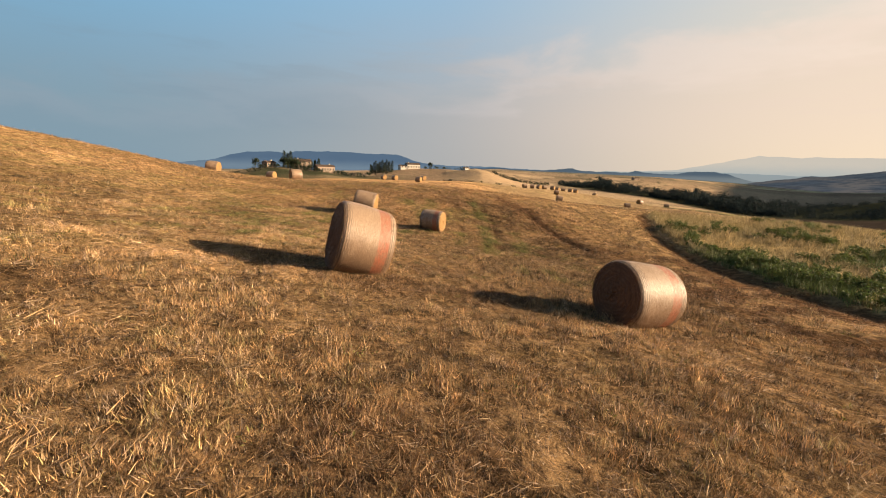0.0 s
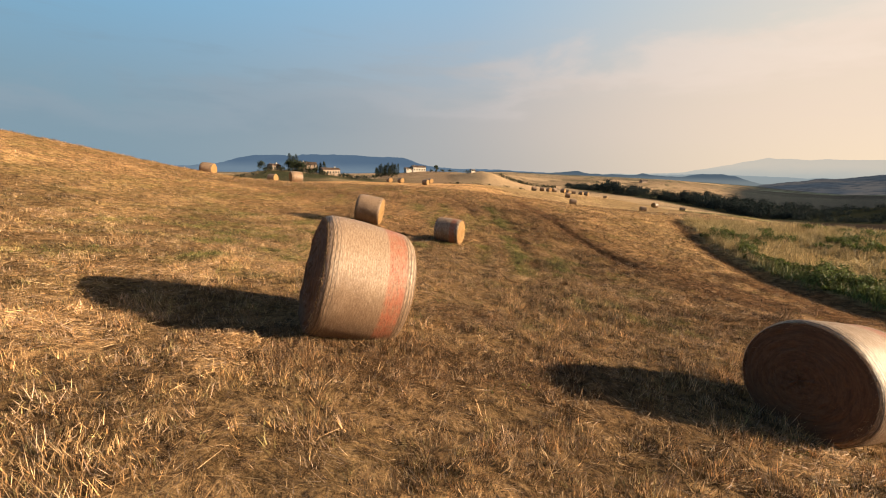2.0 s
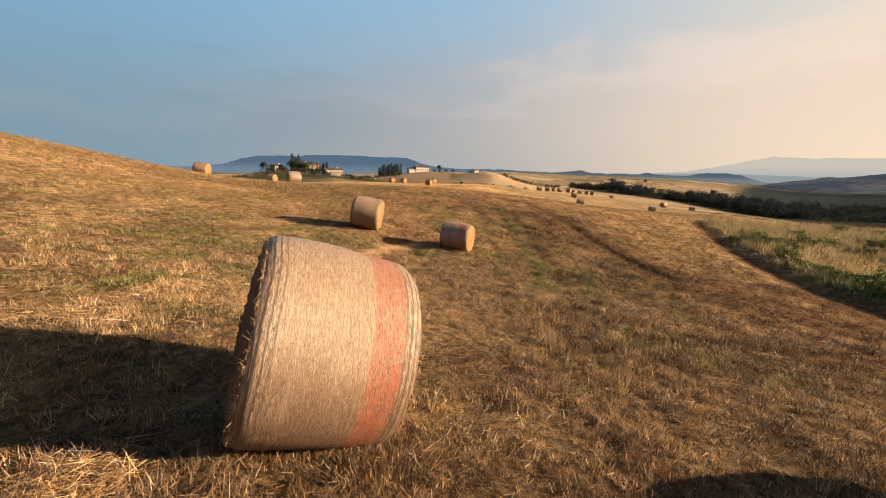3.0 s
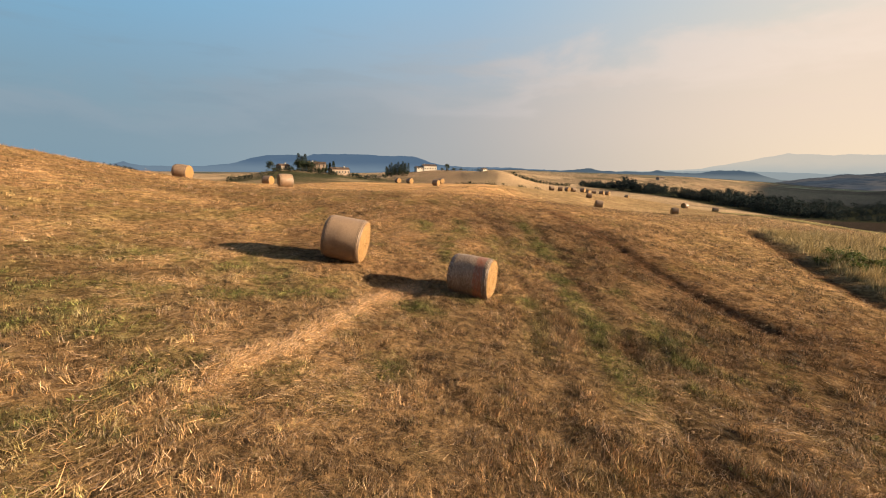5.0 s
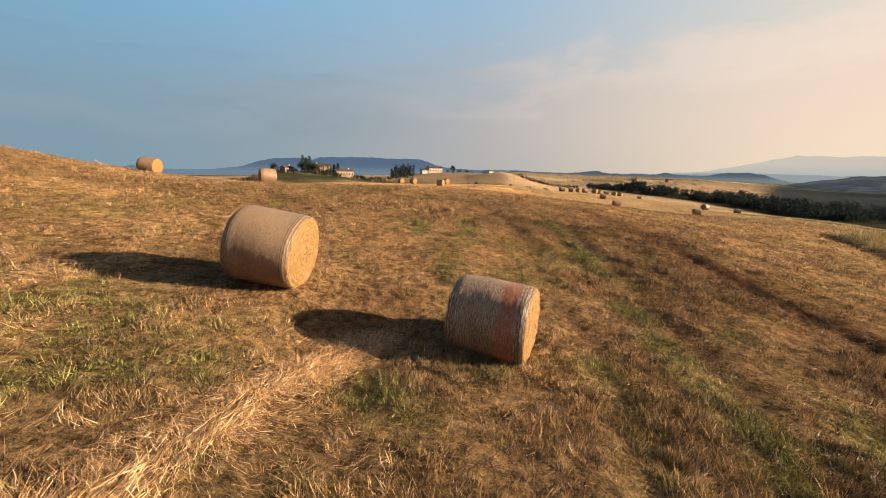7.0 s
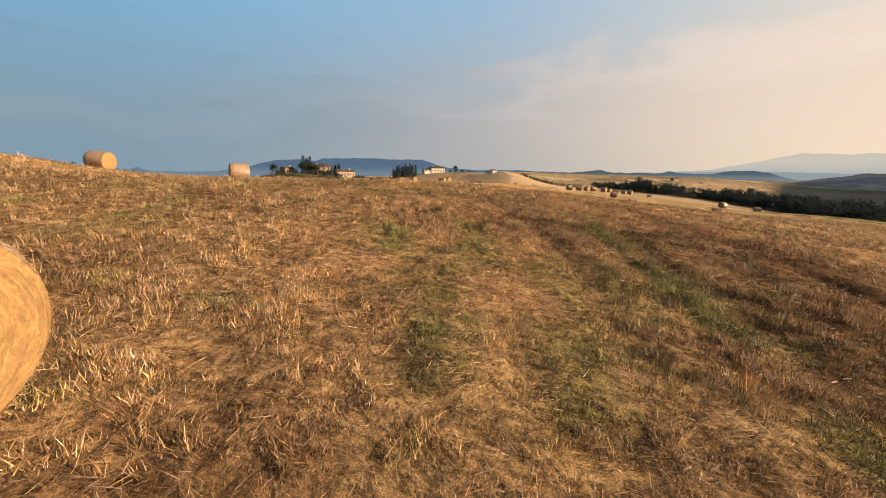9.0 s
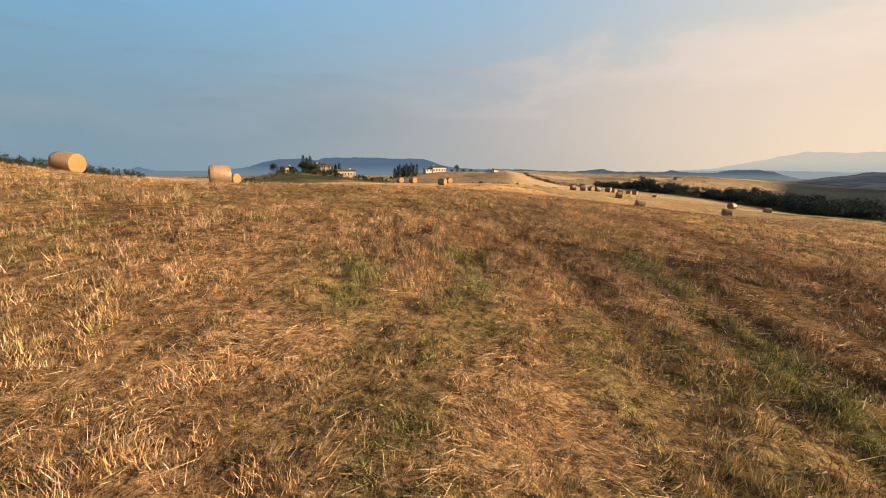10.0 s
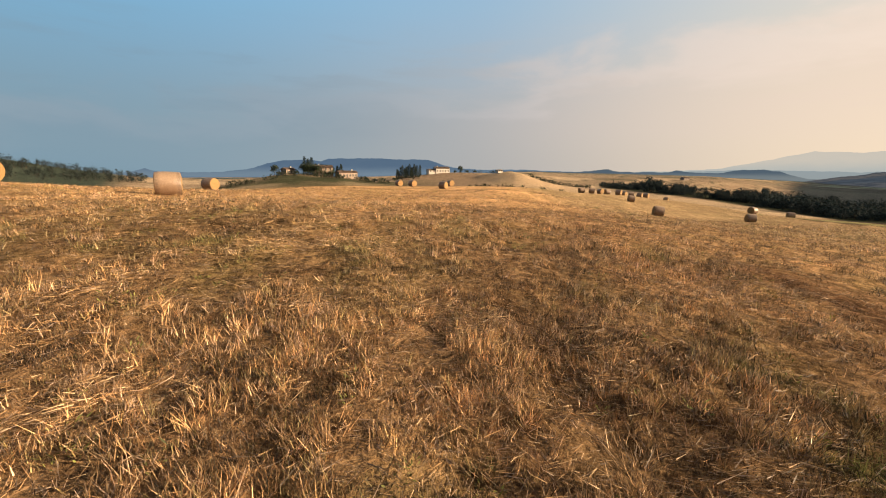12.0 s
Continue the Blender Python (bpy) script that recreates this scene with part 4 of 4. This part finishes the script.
def leaf_cloud(rng, count, lobes, size, shape=(1, 1, 1)):
    """Small leaves or leaf clumps round several lobes: corners and faces."""
    lobe = rng.integers(0, len(lobes), count)
    c, r = np.array([q[:3] for q in lobes])[lobe], np.array([q[3] for q in lobes])[lobe]
    d = rng.normal(0, 1, (count, 3))
    d = d / np.linalg.norm(d, axis=1)[:, None]
    p = c + d * (r * (0.55 + 0.5 * rng.random(count)))[:, None] * np.array(shape)
    u = rng.normal(0, 1, (count, 3))
    u = u / np.linalg.norm(u, axis=1)[:, None] * (size * (0.6 + 0.8 * rng.random(count)))[:, None]
    w = np.cross(u, d + rng.normal(0, 0.5, (count, 3)))
    w = w / (np.linalg.norm(w, axis=1)[:, None] + 1e-9) * np.linalg.norm(u, axis=1)[:, None] * 0.6
    return np.stack([p - w, p + w, p + u * 1.5], 1).reshape(-1, 3)


def green_tints(rng, n, base, spread=0.35):
    t = np.array(base)[None] * (1 - spread + 2 * spread * rng.random(n))[:, None]
    t[:, 0] *= 0.8 + 0.5 * rng.random(n)
    return np.repeat(t, 3, 0)


def build_rough_grass():
    """Tall dry grass of the patch beyond the ditch."""
    rng = np.random.default_rng(8)
    n = 32000
    x, y = 11 + 40 * rng.random(n) ** 1.4, 1 + 42 * rng.random(n)
    keep = rng.random(n) < patch(x, y) * (0.3 + 0.7 * step(wavy(x, y, 1.2, 14), 0.3, 0.6))
    x, y = x[keep], y[keep]
    n, per = len(x), 9
    tall = 0.42 * (0.5 + 0.8 * rng.random(n)) * (0.6 + 0.8 * wavy(x, y, 3.0, 15))
    lush = (step(wavy(x, y, 5.0, 18, 2), 0.42, 0.58) * (0.15 + 0.85 * step(y, 26, 19)))[:, None]
    c = np.array((0.56, 0.425, 0.21)) * (1 - lush) + np.array((0.15, 0.185, 0.055)) * lush
    c = c * (0.7 + 0.5 * rng.random(n))[:, None]
    x, y, tall, c = (np.repeat(q, per, 0) for q in (x, y, tall, c))
    n = len(x)
    x, y = x + rng.normal(0, 0.07, n), y + rng.normal(0, 0.07, n)
    out = np.c_[rng.normal(0, 0.35, (n, 2)), np.ones(n)] * (tall * (0.6 + 0.6 * rng.random(n)))[:, None]
    a = rng.random(n) * 2 * np.pi
    side = np.c_[np.cos(a), np.sin(a), np.zeros(n)] * 0.012
    base = np.c_[x, y, height(x, y) - 0.02]
    v = np.stack([base - side, base + side, base + out], 1).reshape(-1, 3)
    me = bare_mesh("rough_grass", v, np.arange(3 * n).reshape(-1, 3), M_STUBBLE, np.repeat(c, 3, 0))
    tagged(new("rough_grass", me), "tall dry grass growing rough beyond the ditch", "grass", kind="stuff")


def build_weeds():
    """Low leafy weeds coming up green through the stubble."""
    rng = np.random.default_rng(8)
    x, y, far = sown(rng, 30, 8.0, 0.3, lambda u, v: (0.4 + 0.6 * step(v, 24.5, 22)) * np.clip(zones(u, v)[0] * 1.4 - 0.42, 0, 1) + 0.05 * (wavy(u, v, 1.3, 28, 2) > 0.55))
    n, per = len(x), 18
    wide = (0.05 + 0.09 * rng.random(n)) * (1 + far / 30)
    tall = 0.03 + 0.09 * rng.random(n)
    c = np.array((0.16, 0.17, 0.052)) * (0.6 + 0.8 * rng.random(n))[:, None] + np.array((0.05, 0.03, 0.0)) * rng.random(n)[:, None]
    z = height(x, y)
    x, y, z, wide, tall, far, c = (np.repeat(q, per, 0) for q in (x, y, z, wide, tall, far, c))
    n = len(x)
    a, f = rng.random(n) * 2 * np.pi, np.sqrt(rng.random(n))
    base = np.c_[x + wide * f * np.cos(a), y + wide * f * np.sin(a), z + tall * (1.15 - f) * rng.random(n)]
    out = np.c_[np.cos(a + rng.normal(0, 0.7, n)), np.sin(a + rng.normal(0, 0.7, n)), rng.normal(0.7, 0.5, n)] * ((0.016 + 0.026 * rng.random(n)) * (1 + far / 30))[:, None]
    side = np.cross(out, rng.normal(0, 1, (n, 3)))
    side = side / np.linalg.norm(side, axis=1)[:, None] * (0.0052 * (1 + far / 30))[:, None]
    v = np.stack([base, base + out * 0.5 - side, base + out, base + out * 0.5 + side], 1).reshape(-1, 3)
    me = bare_mesh("weeds", v, np.arange(4 * n).reshape(-1, 4), M_LEAF, np.repeat(c, 4, 0))
    tagged(new("weeds", me), "low green leafy weeds scattered through the stubble", "weeds", kind="stuff")


def stem_mesh(rng, count, tall, thick):
    """Bent stems rising from one foot, tapering."""
    bm = bmesh.new()
    for s in range(count):
        a, out = rng.random() * 6.28, 0.15 + 0.35 * rng.random()
        last = None
        for q in range(4):
            f = q / 3
            c = Vector((math.cos(a) * out * f * f * tall, math.sin(a) * out * f * f * tall, f * tall * (0.7 + 0.3 * rng.random()) - 0.05))
            r = thick * (1 - 0.75 * f)
            ring = [bm.verts.new(c + Vector((math.cos(w) * r, math.sin(w) * r, 0))) for w in (0, 1.57, 3.14, 4.71)]
            if last:
                for k in range(4):
                    bm.faces.new((last[k], last[(k + 1) % 4], ring[(k + 1) % 4], ring[k]))
            last = ring
    return bm


def shrub(seed, tall, wide):
    rng = np.random.default_rng(seed)
    thing = new("shrub")
    part("stems", stem_mesh(rng, 7, tall * 0.8, 0.014), M_BARK, thing, "thin woody stems")
    lobes = [(rng.normal(0, wide * 0.33), rng.normal(0, wide * 0.33), tall * (0.30 + 0.5 * rng.random()), tall * (0.20 + 0.18 * rng.random())) for _ in range(11)]
    v = leaf_cloud(rng, 680, lobes, 0.046)
    v[:, 2] = np.maximum(v[:, 2], 0.0)
    me = bare_mesh("foliage", v, np.arange(len(v)).reshape(-1, 3), M_LEAF, green_tints(rng, 680, (0.105, 0.138, 0.036)))
    part_mesh("foliage", me, thing, "bright green leaves")
    return tagged(thing, "leafy green shrub growing in tall dry grass", "shrub", "shrubs of the green patch")


def build_shrubs():
    rng = np.random.default_rng(17)
    models = [shrub(40 + i, 0.38 + 0.08 * i, 0.7 + 0.12 * i) for i in range(5)]
    placed, tries = 0, 0
    while placed < 170 and tries < 6000:
        tries += 1
        x, y = 12.5 + 30 * rng.random() ** 1.3, 5 + 33 * rng.random()
        xa, ya = np.array([x]), np.array([y])
        edge_d, _ = off_line(xa, ya, DITCH)
        thin = step(ya, 24, 36)[0] * 0.9 + 0.3 * (edge_d[0] > 14)
        if patch(xa, ya)[0] < 0.7 or rng.random() < thin or (wavy(xa, ya, 5.0, 18, 2)[0] < 0.47 and edge_d[0] > 1.2) or (edge_d[0] < 1.2 and rng.random() < 0.8):
            continue
        m = Matrix.Translation((x, y, ground_at(x, y) - 0.03)) @ pose(0, 0, 0, 0, 0, 360 * rng.random())
        if placed < len(models):
            models[placed].matrix_world = m
        else:
            copy_thing(models[placed % len(models)], m)
        placed += 1


def spot(bearing, distance):
    """A place by its bearing in degrees and distance from the end of the way, with the ground under it."""
    x, y = -0.8 + distance * math.sin(radians(bearing)), 26.7 + distance * math.cos(radians(bearing))
    return x, y, ground_at(x, y)


def wood_into(rng, places, leaves, green, leaf=0.05):
    """Corners and tints of many broad trees, far off: trunk and a crown of leaf clumps each."""
    vs, ts = [], []
    for x, y, z, tall in places:
        lobes = [(rng.normal(0, tall * 0.16), rng.normal(0, tall * 0.16), tall * (0.16 + 0.66 * rng.random()), tall * (0.14 + 0.1 * rng.random())) for _ in range(10)]
        v = leaf_cloud(rng, leaves, lobes, leaf * tall) + np.array((x, y, z))
        vs.append(v), ts.append(green_tints(rng, leaves, green, 0.4))
        w = 0.03 * tall
        for a in (0.0, 1.6, 3.2, 4.8):
            vs.append(np.array([(x + w * math.cos(a), y + w * math.sin(a), z - 0.5), (x + w * math.cos(a + 1.6), y + w * math.sin(a + 1.6), z - 0.5), (x, y, z + tall * 0.6)]))
            ts.append(np.tile((0.06, 0.045, 0.03), (3, 1)))
    return np.vstack(vs), np.vstack(ts)


def build_woods():
    rng = np.random.default_rng(23)
    places = []
    for i in range(1400):
        b = 16.5 + 43 * rng.random()
        d = np.interp(b, [16, 20, 24, 29, 33, 37, 41, 46], [430, 400, 360, 325, 305, 285, 255, 230]) + (85 + 150 * np.interp(b, (33, 38), (0, 1)) * rng.random()) * rng.random()
        x, y, z = spot(b, d)
        if wavy(np.array(x), np.array(y), 26.0, 25, 2) < 0.44:
            continue
        places.append((x, y, z - 0.8, (4.6 + 4.8 * rng.random() ** 1.3) * (1.45 if 22.2 < b < 23.6 else 1) * (0.35 + 1.3 * wavy(np.array(x), np.array(y), 38.0, 24, 2)) * np.interp(b, [16.5, 19, 21, 32, 40, 47, 60], [0.6, 0.8, 1.0, 1.0, 0.9, 0.6, 0.45])))
    # the blue of distant haze is put into this leaf tint
    v, t = wood_into(rng, places, 200, (0.022, 0.036, 0.036), 0.052)
    tagged(new("valley_wood", bare_mesh("valley_wood", v, np.arange(len(v)).reshape(-1, 3), M_WOOD, t)), "dark broadleaf wood filling the valley floor", "wood", kind="stuff")
    places = []
    for b0, d0, b1, d1, n in ((7.3, 352, 11, 335, 60), (10.5, 335, 15.5, 400, 70), (-1, 118, 12, 132, 46), (24, 470, 34, 430, 60), (-28, 270, -22, 275, 40), (-22, 262, -15, 262, 50), (-12, 340, -8, 345, 16), (-3, 392, 4, 396, 30), (-15.5, 250, -12, 262, 26), (-33, 240, -27, 250, 30)):
        for i in range(n):
            f = rng.random()
            x, y, z = spot(b0 + (b1 - b0) * f + rng.normal(0, 0.1), d0 + (d1 - d0) * f + rng.normal(0, 4 if d0 > 150 else 1.0))
            places.append((x, y, z, (1.6 + 2.2 * rng.random()) * (0.7 if d0 < 150 else 1 if d0 < 500 else 1.7)))
    v, t = wood_into(rng, places, 60, (0.033, 0.043, 0.025), 0.085)
    tagged(new("hedges", bare_mesh("hedges", v, np.arange(len(v)).reshape(-1, 3), M_WOOD, t)), "dark field hedges and scattered bushes", "hedge", kind="stuff")
    places = []
    for i in range(900):
        b = -78 + 37 * rng.random()
        x, y, z = spot(b, 470 + 170 * rng.random())
        places.append((x, y, z, 4.5 + 3.5 * rng.random()))
    v, t = wood_into(rng, places, 60, (0.018, 0.026, 0.022), 0.07)
    tagged(new("hill_wood", bare_mesh("hill_wood", v, np.arange(len(v)).reshape(-1, 3), M_WOOD, t)), "dark wood covering a long hill", "wood", kind="stuff")


def tree_trunk(tall, thick):
    bm = bmesh.new()
    bmesh.ops.create_cone(bm, cap_ends=True, segments=8, radius1=thick, radius2=thick * 0.3, depth=tall, matrix=Matrix.Translation((0, 0, tall / 2 - 0.3)))
    return bm


def cypress(seed, tall, wide):
    rng = np.random.default_rng(seed)
    thing = new("cypress")
    part("trunk", tree_trunk(tall * 0.5, 0.16), M_BARK, thing)
    lobes = [(rng.normal(0, 0.12), rng.normal(0, 0.12), tall * (0.12 + 0.80 * f), wide * (0.5 + 0.6 * math.sin(math.pi * min(1, (0.15 + f * 0.85)) ** 0.8))) for f in np.linspace(0, 1, 12)]
    v = leaf_cloud(rng, 1100, lobes, 0.26, (1, 1, 1.3))
    me = bare_mesh("crown", v, np.arange(len(v)).reshape(-1, 3), M_LEAF, green_tints(rng, 1100, (0.0255, 0.0391, 0.0221)))
    part_mesh("crown", me, thing)
    return tagged(thing, "tall slim dark green cypress beside a farmhouse", "tree", "cypresses round the farms")


def broad_tree(seed, tall):
    rng = np.random.default_rng(seed)
    thing = new("tree")
    part("trunk", tree_trunk(tall * 0.6, 0.22), M_BARK, thing)
    lobes = [(rng.normal(0, tall * 0.18), rng.normal(0, tall * 0.18), tall * (0.35 + 0.45 * rng.random()), tall * (0.15 + 0.12 * rng.random())) for _ in range(10)]
    v = leaf_cloud(rng, 900, lobes, 0.3)
    me = bare_mesh("crown", v, np.arange(len(v)).reshape(-1, 3), M_LEAF, green_tints(rng, 900, (0.0374, 0.0527, 0.0272)))
    part_mesh("crown", me, thing)
    return tagged(thing, "round dark broadleaf tree beside a farmhouse", "tree", "trees round the farms")


def build_farm_trees():
    rng = np.random.default_rng(29)
    slim = [cypress(60 + i, 8.0 + 1.4 * i, 1.35 + 0.2 * i) for i in range(4)]
    spots = [(-23.6, 292, 3), (-23.1, 288, 2), (-22.7, 294, 3), (-22.2, 290, 0), (-18.9, 300, 1), (-11.2, 372, 1), (-10.7, 376, 2), (-10.2, 372, 1), (-9.7, 378, 2), (-9.2, 374, 1), (-8.8, 377, 3), (-8.4, 374, 2), (-8.0, 379, 2), (-9.9, 380, 0), (-9.0, 381, 1), (-19.4, 302, 0), (-11.0, 374, 0), (-10.45, 375, 3), (-9.95, 373, 2), (-9.45, 376, 3), (-9.3, 372, 0), (-8.6, 380, 1)]
    first = set()
    for b, d, k in spots:
        x, y, z = spot(b, d)
        m = Matrix.Translation((x, y, z - 0.2)) @ pose(0, 0, 0, 0, 0, 360 * rng.random())
        if k in first:
            copy_thing(slim[k], m)
        else:
            slim[k].matrix_world = m
            first.add(k)
    round_ = [broad_tree(70 + i, 6.0 + 1.6 * i) for i in range(3)]
    spots = [(-22.0, 284, 1), (-21.4, 286, 2), (-20.9, 283, 0), (-20.2, 285, 1), (-19.6, 284, 0), (-18.4, 282, 0), (-17.6, 284, 1), (-16.2, 286, 0), (-15.6, 290, 0), (-21.0, 300, 2), (-24.6, 284, 0), (-26.9, 285, 0), (-27.4, 288, 1), (-8.2, 366, 0), (-11.7, 368, 0), (-3.0, 404, 0), (-2.2, 406, 1), (-1.3, 404, 0), (-0.2, 404, 0), (-22.6, 282, 2), (-21.8, 280, 1), (-21.2, 281, 2), (-20.5, 279, 1), (-19.9, 281, 2), (-19.2, 280, 1), (-18.6, 279, 0), (-23.2, 281, 1), (-16.8, 282, 0), (-23.8, 283, 1), (-23.3, 290, 2), (-22.9, 285, 2)]
    first = set()
    for b, d, k in spots:
        x, y, z = spot(b, d)
        low = 0.55 if -21.7 < b < -15.9 and d < 285 else 1.0
        m = Matrix.Translation((x, y, z - 0.2)) @ pose(0, 0, 0, 0, 0, 360 * rng.random()) @ Matrix.Scale(low, 4)
        if k in first:
            copy_thing(round_[k], m)
        else:
            round_[k].matrix_world = m
            first.add(k)


def box(bm, lo, hi):
    bmesh.ops.create_cube(bm, size=1.0, matrix=Matrix.Translation([(a + c) / 2 for a, c in zip(lo, hi)]) @ Matrix.Diagonal([c - a for a, c in zip(lo, hi)] + [1]))


def gable_roof(length, depth, eave, rise, over=0.5, thick=0.25):
    """A pitched roof with overhanging eaves, its ridge along x."""
    bm = bmesh.new()
    l, d = length / 2 + over, depth / 2 + over
    drop = rise * over / (depth / 2)
    v = [bm.verts.new(q) for q in ((-l, -d, eave - drop), (l, -d, eave - drop), (l, 0, eave + rise), (-l, 0, eave + rise), (l, d, eave - drop), (-l, d, eave - drop))]
    bm.faces.new((v[0], v[1], v[2], v[3])), bm.faces.new((v[3], v[2], v[4], v[5]))
    bmesh.ops.solidify(bm, geom=bm.faces[:], thickness=-thick)
    return bm


def farm_block(thing, x, length, depth, eave, rise, wall_mat, columns, floors, y=0.0):
    """One wing of a house: walls with gables, roof, and windows with a pane each."""
    bm = bmesh.new()
    box(bm, (x - length / 2, y - depth / 2, -1.5), (x + length / 2, y + depth / 2, eave))
    g = [bm.verts.new(q) for q in ((x - length / 2, y - depth / 2, eave), (x - length / 2, y + depth / 2, eave), (x - length / 2, y, eave + rise), (x + length / 2, y - depth / 2, eave), (x + length / 2, y + depth / 2, eave), (x + length / 2, y, eave + rise))]
    for q in ((0, 2, 1), (3, 4, 5), (0, 3, 5, 2), (1, 2, 5, 4)):
        bm.faces.new([g[k] for k in q])
    part("wall", bm, wall_mat, thing, smooth=False)
    bm = gable_roof(length, depth, eave + 0.12, rise)
    bmesh.ops.translate(bm, vec=(x, y, 0), verts=bm.verts[:])
    part("roof", bm, M_ROOF, thing, "terracotta tiled roof", False)
    for f in range(floors):
        for c in range(columns):
            wx, wz = x + length * ((c + 0.5) / columns - 0.5), 1.0 + f * 2.9
            bm = bmesh.new()
            for lo, hi in (((wx - 0.62, y - depth / 2 - 0.10, wz - 0.1), (wx - 0.48, y - depth / 2 + 0.02, wz + 1.6)), ((wx + 0.48, y - depth / 2 - 0.10, wz - 0.1), (wx + 0.62, y - depth / 2 + 0.02, wz + 1.6)),
                           ((wx - 0.62, y - depth / 2 - 0.10, wz + 1.5), (wx + 0.62, y - depth / 2 + 0.02, wz + 1.62)), ((wx - 0.7, y - depth / 2 - 0.16, wz - 0.14), (wx + 0.7, y - depth / 2 + 0.02, wz))):
                box(bm, lo, hi)
            win = part("window", bm, M_STONE, thing, smooth=False)
            bm = bmesh.new()
            box(bm, (wx - 0.48, y - depth / 2 - 0.03, wz), (wx + 0.48, y - depth / 2 + 0.01, wz + 1.5))
            part("pane", bm, M_GLASS, win, smooth=False)


def chimney(thing, x, z):
    bm = bmesh.new()
    box(bm, (x - 0.4, -0.4, z - 1.2), (x + 0.4, 0.4, z + 1.0))
    box(bm, (x - 0.5, -0.5, z + 1.0), (x + 0.5, 0.5, z + 1.15))
    part("chimney", bm, M_STONE, thing, smooth=False)


HEAPS = [(-2.78, 7.0, 0.26, 0.10, 900, 1), (-0.06, 26.8, 0.22, 0.07, 600, 2), (-2.81, 19.62, 0.28, 0.07, 700, 3), (-2.7, 25.05, 0.3, 0.06, 700, 4)]  # x, y, width, height, straws, seed


def build_farms():
    def stand(name, label, bearing, distance, turn):
        thing = tagged(new(name), label, "house", "farm buildings on the far hills")
        x, y, z = spot(bearing, distance)
        thing.matrix_world = Matrix.Translation((x, y, z)) @ pose(0, 0, 0, 0, 0, -bearing + turn)
        return thing
    h = stand("stone_house", "small stone farmhouse with a low tiled roof", -25.7, 288, 35)
    farm_block(h, 0, 7.0, 6, 3.0, 1.2, M_PLASTER, 3, 1)
    chimney(h, 1.8, 3.9)
    h = stand("farmhouse", "ochre farmhouse half hidden among cypresses", -21.3, 287, 8)
    farm_block(h, 0, 12, 8, 5.6, 1.6, M_PLASTER, 4, 2)
    chimney(h, -2.5, 6.9)
    h = stand("farmhouse", "long pale farmhouse with a row of windows", -18.2, 284, 24)
    farm_block(h, 0, 13, 7, 3.6, 1.3, M_PLASTER, 6, 1)
    chimney(h, 4.0, 4.6)
    h = stand("villa", "white villa with a brown roof and lower wing", -5.1, 398, 20)
    farm_block(h, 1.0, 14, 9, 4.1, 1.7, M_WHITE, 5, 1)
    farm_block(h, -9.7, 7, 8, 2.4, 1.2, M_WHITE, 2, 1)
    chimney(h, -3.5, 5.4)
    h = stand("shed", "small pale shed beside a field road", -14.3, 262, 20)
    farm_block(h, 0, 2.8, 2.4, 1.5, 0.5, M_PLASTER, 1, 1)
    h = stand("ridge_house", "small pale house alone on a ridge", 3.2, 335, 38)
    farm_block(h, 0, 4.4, 3.4, 1.7, 0.7, M_WHITE, 2, 1)
    h = stand("far_house", "white house far off beyond the valley wood", 26.3, 620, 45)
    farm_block(h, 0, 9, 6, 2.8, 1.2, M_PLASTER, 3, 1)


def straw_heap(x, y, wide, tall, count, seed):
    """A small heap of loose straw left on the field."""
    rng = np.random.default_rng(seed)
    r, a = wide * np.sqrt(rng.random(count)), rng.random(count) * 2 * np.pi
    px, py = r * np.cos(a) * 1.3, r * np.sin(a)
    z0 = ground_at(x, y)
    pz = height(x + px, y + py) - z0 + tall * np.clip(1 - (r / wide) ** 2, 0, 1) * (0.35 + 0.65 * rng.random(count))
    d = rng.random(count) * 2 * np.pi
    out = np.c_[np.cos(d), np.sin(d), rng.normal(0.05, 0.3, count)] * (0.07 + 0.16 * rng.random(count))[:, None]
    side = np.cross(out, rng.normal(0, 1, (count, 3)))
    side = side / np.linalg.norm(side, axis=1)[:, None] * 0.0022
    base = np.c_[px, py, pz] - out / 2
    v = np.stack([base - side, base + side, base + out], 1).reshape(-1, 3)
    c = np.repeat(STRAW[rng.integers(0, 4, count)] * (0.9 + 0.4 * rng.random(count))[:, None], 3, 0)
    ob = new("straw_heap", bare_mesh("straw_heap", v, np.arange(3 * count).reshape(-1, 3), M_STUBBLE, c))
    ob.location = (x, y, z0)
    tagged(ob, "small heap of loose pale straw on the stubble", "straw", "straw heaps on the field", "stuff")


for spec in HEAPS:
    straw_heap(*spec)
build_farms()
build_farm_trees()
build_woods()
build_shrubs()
build_rough_grass()
build_litter()
build_weeds()
build_stubble()
